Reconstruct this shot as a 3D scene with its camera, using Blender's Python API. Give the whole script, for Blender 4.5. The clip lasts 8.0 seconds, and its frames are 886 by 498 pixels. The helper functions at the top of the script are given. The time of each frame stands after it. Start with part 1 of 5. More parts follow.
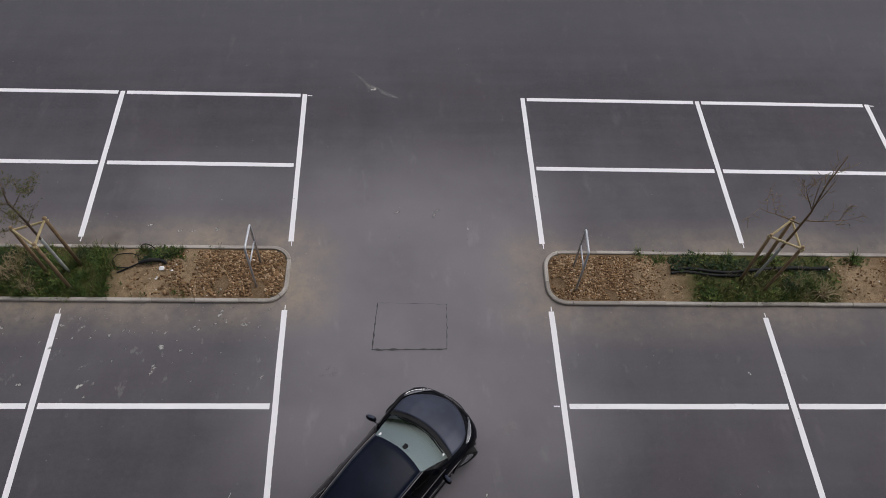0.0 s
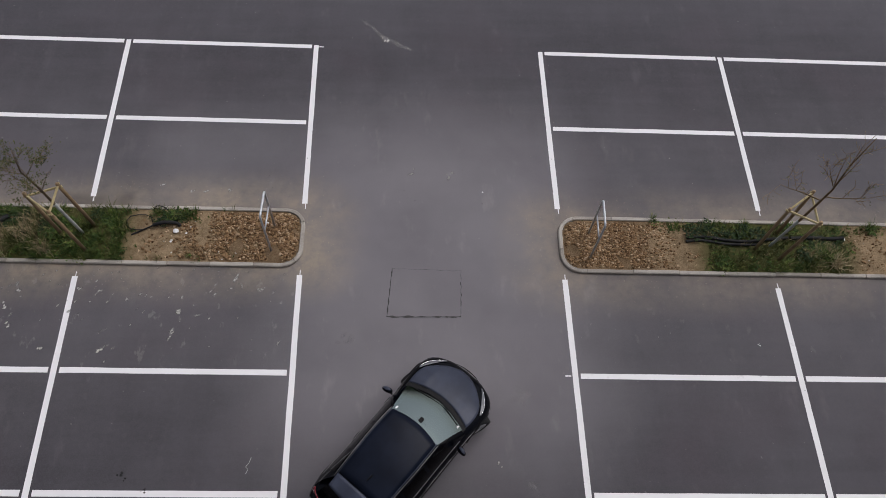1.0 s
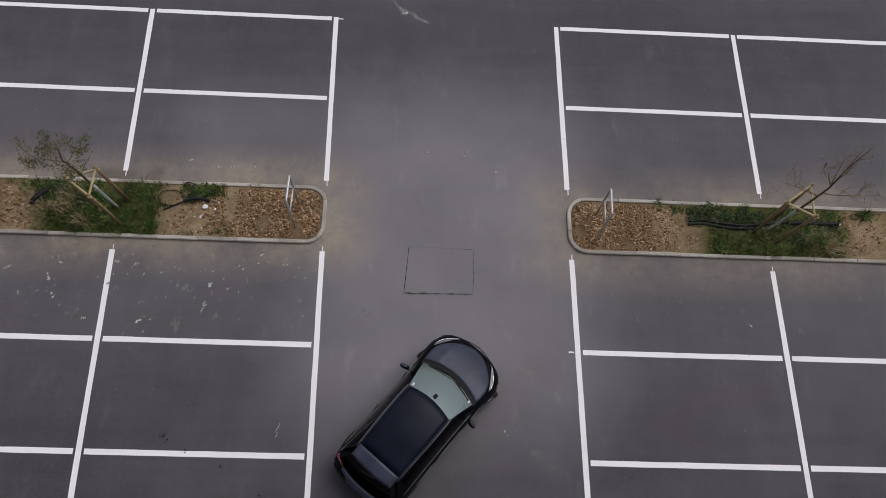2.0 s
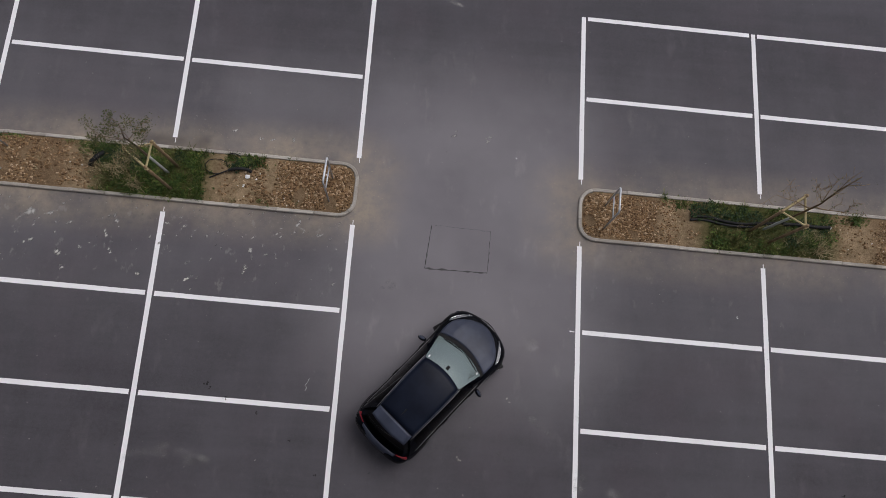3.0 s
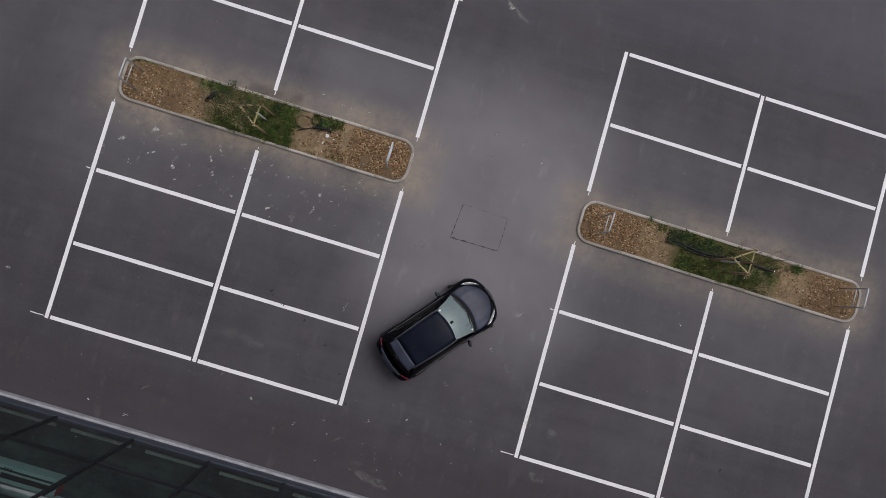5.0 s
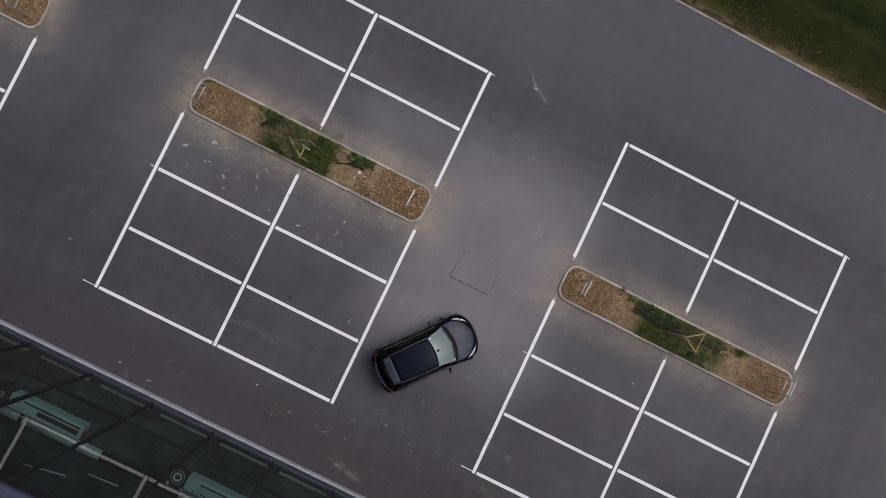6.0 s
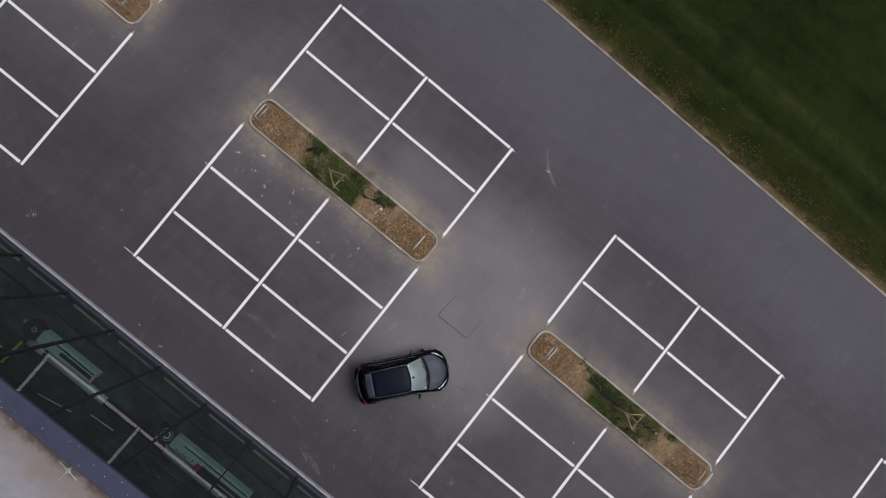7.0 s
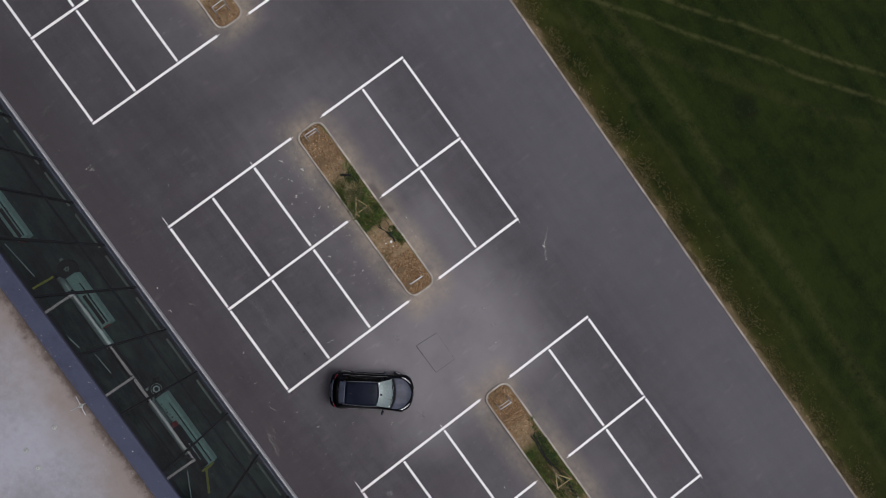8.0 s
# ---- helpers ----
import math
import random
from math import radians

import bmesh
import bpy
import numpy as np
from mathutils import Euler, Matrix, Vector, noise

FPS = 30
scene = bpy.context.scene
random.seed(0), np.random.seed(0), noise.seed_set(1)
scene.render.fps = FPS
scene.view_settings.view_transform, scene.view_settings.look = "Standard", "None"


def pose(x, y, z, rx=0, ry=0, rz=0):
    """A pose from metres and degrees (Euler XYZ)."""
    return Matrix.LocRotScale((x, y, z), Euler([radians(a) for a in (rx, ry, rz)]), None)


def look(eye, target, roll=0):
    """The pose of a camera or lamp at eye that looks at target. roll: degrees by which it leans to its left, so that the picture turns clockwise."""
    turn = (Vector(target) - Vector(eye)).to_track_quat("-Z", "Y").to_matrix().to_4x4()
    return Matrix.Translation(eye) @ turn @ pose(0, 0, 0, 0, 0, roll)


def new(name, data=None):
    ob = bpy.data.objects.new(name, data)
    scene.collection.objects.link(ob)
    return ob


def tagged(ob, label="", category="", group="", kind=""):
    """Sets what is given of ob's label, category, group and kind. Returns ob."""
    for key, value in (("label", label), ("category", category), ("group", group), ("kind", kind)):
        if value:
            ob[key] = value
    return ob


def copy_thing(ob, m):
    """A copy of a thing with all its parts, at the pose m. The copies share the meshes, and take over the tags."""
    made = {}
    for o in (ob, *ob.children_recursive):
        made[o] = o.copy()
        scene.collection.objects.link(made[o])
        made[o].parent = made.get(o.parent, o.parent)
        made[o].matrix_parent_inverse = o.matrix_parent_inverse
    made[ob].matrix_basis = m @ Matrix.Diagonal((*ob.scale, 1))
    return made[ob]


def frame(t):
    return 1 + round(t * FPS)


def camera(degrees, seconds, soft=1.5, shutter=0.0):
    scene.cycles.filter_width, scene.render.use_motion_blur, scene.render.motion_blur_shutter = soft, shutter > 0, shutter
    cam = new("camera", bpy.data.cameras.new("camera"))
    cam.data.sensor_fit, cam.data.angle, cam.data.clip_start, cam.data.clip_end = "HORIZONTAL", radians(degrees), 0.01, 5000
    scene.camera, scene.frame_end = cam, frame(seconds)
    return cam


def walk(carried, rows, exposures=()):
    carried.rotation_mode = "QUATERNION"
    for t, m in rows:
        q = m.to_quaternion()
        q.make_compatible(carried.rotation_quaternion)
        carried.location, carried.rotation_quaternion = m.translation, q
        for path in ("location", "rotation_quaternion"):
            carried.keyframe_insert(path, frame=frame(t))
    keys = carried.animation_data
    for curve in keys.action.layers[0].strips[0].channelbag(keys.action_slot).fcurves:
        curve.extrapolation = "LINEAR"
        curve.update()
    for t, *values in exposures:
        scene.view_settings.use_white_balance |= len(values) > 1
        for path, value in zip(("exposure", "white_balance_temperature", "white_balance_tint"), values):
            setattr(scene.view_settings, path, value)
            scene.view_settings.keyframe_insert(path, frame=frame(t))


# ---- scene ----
# ---- camera ----
EXPOSURES = [(0.0, 0.0, 6350, 13.5), (1.5, -0.03, 6350, 13.5), (3.5, -0.08, 6350, 13.5), (4.5, -0.08, 6350, 13.5), (6.0, -0.03, 6350, 13.5), (8.0, 0.06, 6350, 13.5)]
PATH = [
    (0.0, pose(2.685, -6.241, 14.924, 34.378, -2.359, -2.083)),
    (0.5, pose(2.525, -5.705, 15.099, 31.088, -2.623, -1.652)),
    (1.0, pose(2.385, -5.166, 15.498, 27.745, -2.681, -1.308)),
    (1.5, pose(2.261, -4.636, 16.154, 24.380, -2.676, -0.882)),
    (1.7, pose(2.211, -4.437, 16.490, 23.020, -2.678, -0.624)),
    (2.8, pose(1.882, -3.316, 18.809, 15.532, -2.792, 2.636)),
    (3.0, pose(1.806, -3.076, 19.229, 14.128, -2.861, 3.690)),
    (3.5, pose(1.594, -2.469, 20.359, 10.569, -2.984, 6.795)),
    (4.0, pose(1.392, -1.864, 21.678, 7.109, -2.992, 9.876)),
    (4.2, pose(1.306, -1.629, 22.272, 5.844, -2.984, 11.085)),
    (5.3, pose(0.649, -0.181, 26.211, 1.855, -3.157, 18.141)),
    (5.5, pose(0.505, 0.087, 27.012, 1.680, -3.195, 19.998)),
    (6.0, pose(0.127, 0.689, 29.055, 1.525, -3.307, 25.531)),
    (6.5, pose(-0.288, 1.221, 31.102, 1.494, -3.477, 31.750)),
    (7.0, pose(-0.784, 1.722, 33.191, 1.470, -3.677, 38.427)),
    (7.5, pose(-1.374, 2.197, 35.308, 1.411, -3.910, 45.473)),
    (8.0, pose(-2.048, 2.625, 37.327, 1.188, -4.119, 53.076)),
]
cam = camera(61.39, 8.0, soft=0.35)
walk(cam, PATH, EXPOSURES)

# ---- light: bright overcast sky, very soft sun ----
SUN_ELEVATION, SUN_AZIMUTH = radians(60), radians(50)
world = bpy.data.worlds.new("overcast_sky")
scene.world = world
world.use_nodes = True
wn = world.node_tree
sky = wn.nodes.new("ShaderNodeTexSky")
sky.sky_type, sky.sun_disc = "NISHITA", False
sky.sun_elevation, sky.sun_rotation = SUN_ELEVATION, SUN_AZIMUTH
sky.air_density, sky.dust_density, sky.ozone_density = 1.0, 4.0, 1.0
soften = wn.nodes.new("ShaderNodeHueSaturation")
soften.inputs["Saturation"].default_value = 0.30
wn.links.new(sky.outputs[0], soften.inputs["Color"])
wn.links.new(soften.outputs[0], wn.nodes["Background"].inputs["Color"])
wn.nodes["Background"].inputs["Strength"].default_value = 0.11
sun = new("sun", bpy.data.lights.new("sun", "SUN"))
sun.data.energy, sun.data.angle, sun.data.color = 0.9, radians(40), (1.0, 0.96, 0.91)
sun.matrix_world = look(Vector((math.sin(SUN_AZIMUTH) * math.cos(SUN_ELEVATION), math.cos(SUN_AZIMUTH) * math.cos(SUN_ELEVATION), math.sin(SUN_ELEVATION))) * 60, (0, 0, 0))


# ---- material helpers ----
class Shade:
    """A principled material under construction."""

    def __init__(self, name, rough=0.8, metal=0.0, spec=0.5, coat=0.0):
        self.m = bpy.data.materials.new(name)
        self.m.use_nodes = True
        self.t = self.m.node_tree
        self.b = self.t.nodes["Principled BSDF"]
        self.b.inputs["Roughness"].default_value = rough
        self.b.inputs["Metallic"].default_value = metal
        self.b.inputs["Specular IOR Level"].default_value = spec
        self.b.inputs["Coat Weight"].default_value = coat
        self.co = self.t.nodes.new("ShaderNodeTexCoord").outputs["Object"]

    def put(self, socket, value):
        if isinstance(value, bpy.types.NodeSocket):
            self.t.links.new(value, socket)
        elif isinstance(value, (tuple, list)) and len(value) == 3 and socket.type == "RGBA":
            socket.default_value = (*value, 1)
        else:
            socket.default_value = value

    def scaled(self, x, y, z, turn=0.0):
        n = self.t.nodes.new("ShaderNodeMapping")
        n.inputs["Scale"].default_value, n.inputs["Rotation"].default_value = (x, y, z), (0, 0, turn)
        self.put(n.inputs["Vector"], self.co)
        return n.outputs[0]

    def noise(self, scale, detail=4.0, rough=0.55, vec=None):
        n = self.t.nodes.new("ShaderNodeTexNoise")
        n.inputs["Scale"].default_value, n.inputs["Detail"].default_value, n.inputs["Roughness"].default_value = scale, detail, rough
        self.put(n.inputs["Vector"], vec or self.co)
        return n.outputs["Fac"]

    def span(self, v, a, b, lo=0.0, hi=1.0, smooth=True):
        n = self.t.nodes.new("ShaderNodeMapRange")
        n.interpolation_type = "SMOOTHSTEP" if smooth else "LINEAR"
        for key, value in (("Value", v), ("From Min", a), ("From Max", b), ("To Min", lo), ("To Max", hi)):
            self.put(n.inputs[key], value)
        return n.outputs[0]

    def math(self, op, a, b=0.0):
        n = self.t.nodes.new("ShaderNodeMath")
        n.operation = op
        self.put(n.inputs[0], a), self.put(n.inputs[1], b)
        return n.outputs[0]

    def vmath(self, op, a, b=(0, 0, 0), out="Vector"):
        n = self.t.nodes.new("ShaderNodeVectorMath")
        n.operation = op
        self.put(n.inputs[0], a), self.put(n.inputs[1], b)
        return n.outputs[out]

    def mix(self, fac, a, b):
        n = self.t.nodes.new("ShaderNodeMix")
        n.data_type = "RGBA"
        self.put(n.inputs[0], fac), self.put(n.inputs[6], a), self.put(n.inputs[7], b)
        return n.outputs[2]

    def own(self):
        return self.t.nodes.new("ShaderNodeObjectInfo").outputs["Random"]

    def islands(self):
        return self.t.nodes.new("ShaderNodeNewGeometry").outputs["Random Per Island"]

    def box_distance(self, cx, cy, hx, hy):
        """Distance in plan from a rectangle."""
        d = self.vmath("SUBTRACT", self.co, (cx, cy, 0.0))
        d = self.vmath("MULTIPLY", d, (1, 1, 0))
        d = self.vmath("SUBTRACT", self.vmath("ABSOLUTE", d), (hx, hy, 0))
        return self.vmath("LENGTH", self.vmath("MAXIMUM", d, (0, 0, 0)), out="Value")

    def done(self, colour, height=None, strength=0.3, distance=0.01, rough=None):
        self.put(self.b.inputs["Base Color"], colour)
        if rough is not None:
            self.put(self.b.inputs["Roughness"], rough)
        if height is not None:
            n = self.t.nodes.new("ShaderNodeBump")
            n.inputs["Strength"].default_value, n.inputs["Distance"].default_value = strength, distance
            self.put(n.inputs["Height"], height)
            self.t.links.new(n.outputs[0], self.b.inputs["Normal"])
        return self.m


def simple(name, a, b, scale=8.0, rough=0.7, metal=0.0, spec=0.5, coat=0.0, bump=0.1):
    """Two tones mixed by coarse and fine noise, slightly different from piece to piece."""
    s = Shade(name, rough, metal, spec, coat)
    n = s.math("ADD", s.math("MULTIPLY", s.noise(scale, 5), 0.7), s.math("MULTIPLY", s.noise(scale * 9, 3), 0.3))
    n = s.math("ADD", n, s.math("MULTIPLY", s.math("SUBTRACT", s.own(), 0.5), 0.25))
    return s.done(s.mix(s.span(n, 0.3, 0.7), a, b), s.noise(scale * 12, 3), bump, 0.004)


ISLANDS = {"K": (-26.30, -16.28, 2.50, 4.06), "L": (-10.03, -0.01, 2.47, 4.02), "R": (5.99, 16.15, 2.46, 3.97), "S": (22.1, 32.2, 2.52, 4.02)}
SLOPE = -0.020


def asphalt_material():
    s = Shade("asphalt", rough=0.88, spec=0.3)
    broad = s.noise(0.13, 3, 0.5)
    mid = s.noise(0.9, 5, 0.6)
    grain = s.math("ADD", s.math("MULTIPLY", s.noise(38, 3, 0.7), 0.6), s.math("MULTIPLY", s.noise(11, 4, 0.7), 0.4))
    streak = s.noise(1.0, 4, 0.6, s.scaled(1.6, 0.22, 1))
    along = s.noise(1.0, 4, 0.6, s.scaled(0.2, 2.2, 1))
    tone = s.math("ADD", s.math("MULTIPLY", broad, 0.5), s.math("MULTIPLY", mid, 0.3))
    tone = s.math("ADD", tone, s.math("MULTIPLY", streak, 0.20))
    tone = s.math("ADD", tone, s.math("MULTIPLY", s.math("SUBTRACT", along, 0.17), 0.27))
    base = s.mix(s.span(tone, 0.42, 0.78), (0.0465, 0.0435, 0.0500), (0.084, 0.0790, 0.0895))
    base = s.mix(s.math("MULTIPLY", s.span(s.noise(0.33, 4, 0.6), 0.45, 0.70), 0.55), base, (0.069, 0.057, 0.067))
    base = s.mix(s.math("MULTIPLY", s.span(grain, 0.36, 0.66), 0.34), base, (0.106, 0.1005, 0.112))
    # far lane paler; lane by the building soiled, the building's shade in its colour
    sep = s.t.nodes.new("ShaderNodeSeparateXYZ")
    s.put(sep.inputs[0], s.co)
    base = s.mix(s.math("MULTIPLY", s.span(sep.outputs[1], 8.0, 12.5), 0.42), base, (0.120, 0.116, 0.132))
    base = s.mix(s.math("MULTIPLY", s.span(sep.outputs[1], -4.6, -6.6), 0.55), base, (0.048, 0.039, 0.044))
    # darker towards the west end
    base = s.mix(s.math("MULTIPLY", s.span(sep.outputs[0], -10.5, -14.0), 0.30), base, (0.036, 0.035, 0.040))
    # sand washed out of the planting beds; the lane between them dusty and painted brighter
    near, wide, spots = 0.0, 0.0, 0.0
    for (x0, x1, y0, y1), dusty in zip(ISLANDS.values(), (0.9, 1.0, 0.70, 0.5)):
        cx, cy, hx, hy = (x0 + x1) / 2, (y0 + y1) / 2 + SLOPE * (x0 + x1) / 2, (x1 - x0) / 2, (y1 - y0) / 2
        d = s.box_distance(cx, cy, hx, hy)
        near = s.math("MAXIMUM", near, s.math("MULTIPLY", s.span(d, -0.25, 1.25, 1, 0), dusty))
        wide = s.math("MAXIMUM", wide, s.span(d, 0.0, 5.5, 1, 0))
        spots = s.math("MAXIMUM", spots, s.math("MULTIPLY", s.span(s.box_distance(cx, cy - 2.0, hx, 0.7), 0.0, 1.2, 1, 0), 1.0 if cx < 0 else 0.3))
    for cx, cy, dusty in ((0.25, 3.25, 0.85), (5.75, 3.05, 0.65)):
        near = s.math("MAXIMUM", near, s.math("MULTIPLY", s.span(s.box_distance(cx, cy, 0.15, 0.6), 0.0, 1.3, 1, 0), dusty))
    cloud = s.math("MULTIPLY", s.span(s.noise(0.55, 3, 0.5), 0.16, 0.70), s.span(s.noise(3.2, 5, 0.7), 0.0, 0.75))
    # lane colour also raised for stronger light in the middle of the view
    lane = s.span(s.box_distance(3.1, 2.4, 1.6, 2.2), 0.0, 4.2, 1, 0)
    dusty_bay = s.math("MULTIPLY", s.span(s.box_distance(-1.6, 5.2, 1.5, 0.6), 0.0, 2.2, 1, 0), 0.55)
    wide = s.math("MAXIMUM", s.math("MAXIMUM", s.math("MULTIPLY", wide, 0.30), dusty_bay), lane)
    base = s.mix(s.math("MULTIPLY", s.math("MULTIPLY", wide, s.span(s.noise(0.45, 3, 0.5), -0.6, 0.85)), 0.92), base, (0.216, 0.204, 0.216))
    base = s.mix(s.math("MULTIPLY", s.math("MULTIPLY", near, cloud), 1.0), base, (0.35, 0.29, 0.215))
    crumbs = s.math("MULTIPLY", s.span(s.noise(17, 2, 0.5), 0.66, 0.72), s.math("MULTIPLY", near, 0.75))
    base = s.mix(crumbs, base, (0.36, 0.30, 0.23))
    # pale traffic smudges drawn out along the drive lane
    smudge = s.math("MULTIPLY", s.span(s.noise(1.0, 4, 0.6, s.scaled(1.9, 0.75, 1)), 0.58, 0.76), s.math("ADD", s.math("MULTIPLY", lane, 0.24), 0.08))
    base = s.mix(smudge, base, (0.30, 0.285, 0.28))
    # damp run-off beside one bed
    damp = s.math("MULTIPLY", s.span(s.box_distance(-4.95, 4.26, 0.75, 0.04), 0.0, 0.30, 1, 0), s.span(s.noise(1.6, 4), 0.25, 0.6))
    base = s.mix(s.math("MULTIPLY", damp, 0.5), base, (0.030, 0.028, 0.030))
    # pale scuffs and dried spots
    scuff = s.math("MULTIPLY", s.span(s.noise(3.6, 4, 0.6, s.scaled(1, 0.6, 1, 0.3)), 0.62, 0.70), s.math("ADD", s.math("MULTIPLY", spots, 0.14), 0.02))
    base = s.mix(scuff, base, (0.46, 0.44, 0.41))
    dots = s.math("MULTIPLY", s.span(s.noise(9, 2, 0.5), 0.735, 0.77), 0.25)
    base = s.mix(dots, base, (0.34, 0.33, 0.31))
    return s.done(base, s.math("ADD", grain, s.math("MULTIPLY", s.noise(160, 2), 0.6)), 0.35, 0.004)


def grass_field_material():
    s = Shade("field_grass", rough=0.95, spec=0.1)
    big, mid, fine = s.noise(0.12, 3), s.noise(1.1, 5, 0.65), s.noise(9, 4, 0.7)
    lines = s.noise(1.0, 4, 0.6, s.scaled(0.05, 1.1, 1, 0.03))
    v = s.math("ADD", s.math("MULTIPLY", big, 0.3), s.math("MULTIPLY", mid, 0.3))
    v = s.math("ADD", v, s.math("ADD", s.math("MULTIPLY", lines, 0.25), s.math("MULTIPLY", fine, 0.15)))
    c = s.mix(s.span(v, 0.38, 0.62), (0.0061, 0.0116, 0.0022), (0.0200, 0.0285, 0.0056))
    # trodden wheel tracks that cross the field
    sep = s.t.nodes.new("ShaderNodeSeparateXYZ")
    s.put(sep.inputs[0], s.co)
    wob = s.math("MULTIPLY", s.math("SUBTRACT", s.noise(0.22, 3), 0.5), 0.7)
    for slope, offset, width, strength in ((0.70, 25.35, 0.13, 0.45), (0.70, 23.75, 0.13, 0.4), (0.70, 21.9, 0.3, 0.12), (-0.03, 19.3, 0.3, 0.22), (-0.03, 17.6, 0.2, 0.2)):
        off = s.math("SUBTRACT", s.math("SUBTRACT", sep.outputs[1], s.math("MULTIPLY", sep.outputs[0], slope)), offset)
        off = s.math("ABSOLUTE", s.math("ADD", off, wob))
        line = s.math("MULTIPLY", s.span(off, 0.0, width * 2, 1, 0), strength)
        line = s.math("MULTIPLY", line, s.span(s.noise(1.7, 4, 0.7), 0.3, 0.6))
        c = s.mix(line, c, (0.085, 0.085, 0.034))
    # a dark rank patch and a few worn pale spots
    for cx, cy, hx, hy, tint in ((2.6, 22.3, 0.35, 0.15, (0.006, 0.008, 0.004)), (4.9, 19.2, 0.2, 0.1, (0.007, 0.010, 0.004))):
        spot = s.math("ADD", s.box_distance(cx, cy, hx, hy), s.math("MULTIPLY", mid, 0.6))
        c = s.mix(s.math("MULTIPLY", s.span(spot, 0.3, 1.0, 1, 0), 0.7), c, tint)
    # dry, sandy margin beside the edging
    edge = s.math("SUBTRACT", sep.outputs[1], s.math("MULTIPLY", sep.outputs[0], -0.029))
    margin = s.math("MULTIPLY", s.math("MULTIPLY", s.span(edge, 15.35, 16.2, 1, 0), s.span(edge, 13.0, 14.0)), s.span(s.noise(1.3, 5, 0.7), 0.32, 0.6))
    fringe = s.math("MULTIPLY", s.span(edge, 15.2, 18.6, 1, 0), s.span(s.noise(0.5, 4, 0.6), 0.25, 0.75))
    c = s.mix(s.math("MULTIPLY", fringe, 0.75), c, (0.046, 0.046, 0.009))
    c = s.mix(s.math("MULTIPLY", margin, 0.70), c, (0.105, 0.080, 0.034))
    sandy = s.math("MULTIPLY", s.span(s.math("ADD", edge, s.math("MULTIPLY", s.math("SUBTRACT", mid, 0.5), 0.6)), 15.35, 15.85, 1, 0), s.span(edge, 13.0, 14.0))
    c = s.mix(s.math("MULTIPLY", sandy, 0.8), c, (0.165, 0.122, 0.072))
    return s.done(c, s.math("ADD", mid, fine), 0.8, 0.06)


def soil_material():
    s = Shade("soil", rough=0.95, spec=0.15)
    a, b, c = s.noise(1.4, 4), s.noise(9, 5, 0.65), s.noise(45, 3, 0.7)
    v = s.math("ADD", s.math("MULTIPLY", a, 0.4), s.math("ADD", s.math("MULTIPLY", b, 0.4), s.math("MULTIPLY", c, 0.2)))
    col = s.mix(s.span(v, 0.34, 0.66), (0.150, 0.104, 0.058), (0.345, 0.255, 0.156))
    # mossy ground under the weeds
    moss = 0.0
    for cx, hx in ((-5.5, 1.1), (11.2, 1.5), (-21.3, 1.2), (27.1, 1.4)):
        moss = s.math("MAXIMUM", moss, s.span(s.box_distance(cx, 3.25, hx, 2.0), 0.0, 0.7, 1, 0))
    moss = s.math("MULTIPLY", moss, s.span(b, 0.05, 0.5))
    col = s.mix(s.math("MULTIPLY", moss, 0.9), col, (0.046, 0.056, 0.012))
    # darker soil at the bed ends, partly for shade in gaps between clods
    dark_soil = 0.0
    for cx, hx in ((-1.0, 0.75), (7.05, 0.85), (-16.9, 0.6), (23.0, 0.7), (-8.9, 0.9), (15.2, 0.8), (-25.3, 0.8)):
        dark_soil = s.math("MAXIMUM", dark_soil, s.span(s.box_distance(cx, 3.25, hx, 2.0), 0.0, 0.6, 1, 0))
    col = s.mix(s.math("MULTIPLY", dark_soil, 0.5), col, (0.125, 0.074, 0.040))
    return s.done(col, s.math("ADD", b, c), 0.7, 0.03)


def clod_material(name, a, b, c):
    s = Shade(name, rough=0.95, spec=0.15)
    r = s.islands()
    col = s.mix(s.span(r, 0.0, 0.7, smooth=False), a, b)
    col = s.mix(s.span(r, 0.74, 1.0), col, c)
    col = s.mix(s.math("MULTIPLY", s.noise(40, 4, 0.7), 0.4), col, a)
    return s.done(col, s.noise(60, 3), 0.5, 0.01)


def blade_material(name, a, b, c, rough=0.7):
    s = Shade(name, rough=rough, spec=0.25)
    r = s.islands()
    col = s.mix(s.span(r, 0.0, 0.75, smooth=False), a, b)
    col = s.mix(s.span(r, 0.8, 1.0), col, c)
    # drier and ranker patches
    col = s.mix(s.math("MULTIPLY", s.span(s.noise(1.7, 3), 0.52, 0.70), 0.30), col, c)
    col = s.mix(s.math("MULTIPLY", s.span(s.noise(2.6, 3), 0.54, 0.40), 0.55), col, a)
    return s.done(col)


def paint_line_material():
    s = Shade("road_paint", rough=0.7, spec=0.4)
    wear = s.span(s.noise(3.2, 5, 0.7), 0.62, 0.75)
    speck = s.span(s.noise(48, 3, 0.7), 0.66, 0.74)
    c = s.mix(s.noise(1.1, 4), (0.80, 0.79, 0.80), (0.89, 0.88, 0.89))
    c = s.mix(s.math("MULTIPLY", s.math("MAXIMUM", wear, speck), 0.30), c, (0.30, 0.29, 0.29))
    return s.done(c, s.noise(70, 3), 0.25, 0.003)


def kerb_material():
    s = Shade("kerb_concrete", rough=0.9, spec=0.25)
    n = s.math("ADD", s.math("MULTIPLY", s.noise(2.2, 5, 0.65), 0.6), s.math("MULTIPLY", s.noise(26, 4, 0.7), 0.4))
    n = s.math("ADD", n, s.math("MULTIPLY", s.math("SUBTRACT", s.own(), 0.5), 0.3))
    c = s.mix(s.span(n, 0.32, 0.68), (0.285, 0.260, 0.228), (0.45, 0.415, 0.372))
    return s.done(c, s.noise(90, 3), 0.35, 0.004)


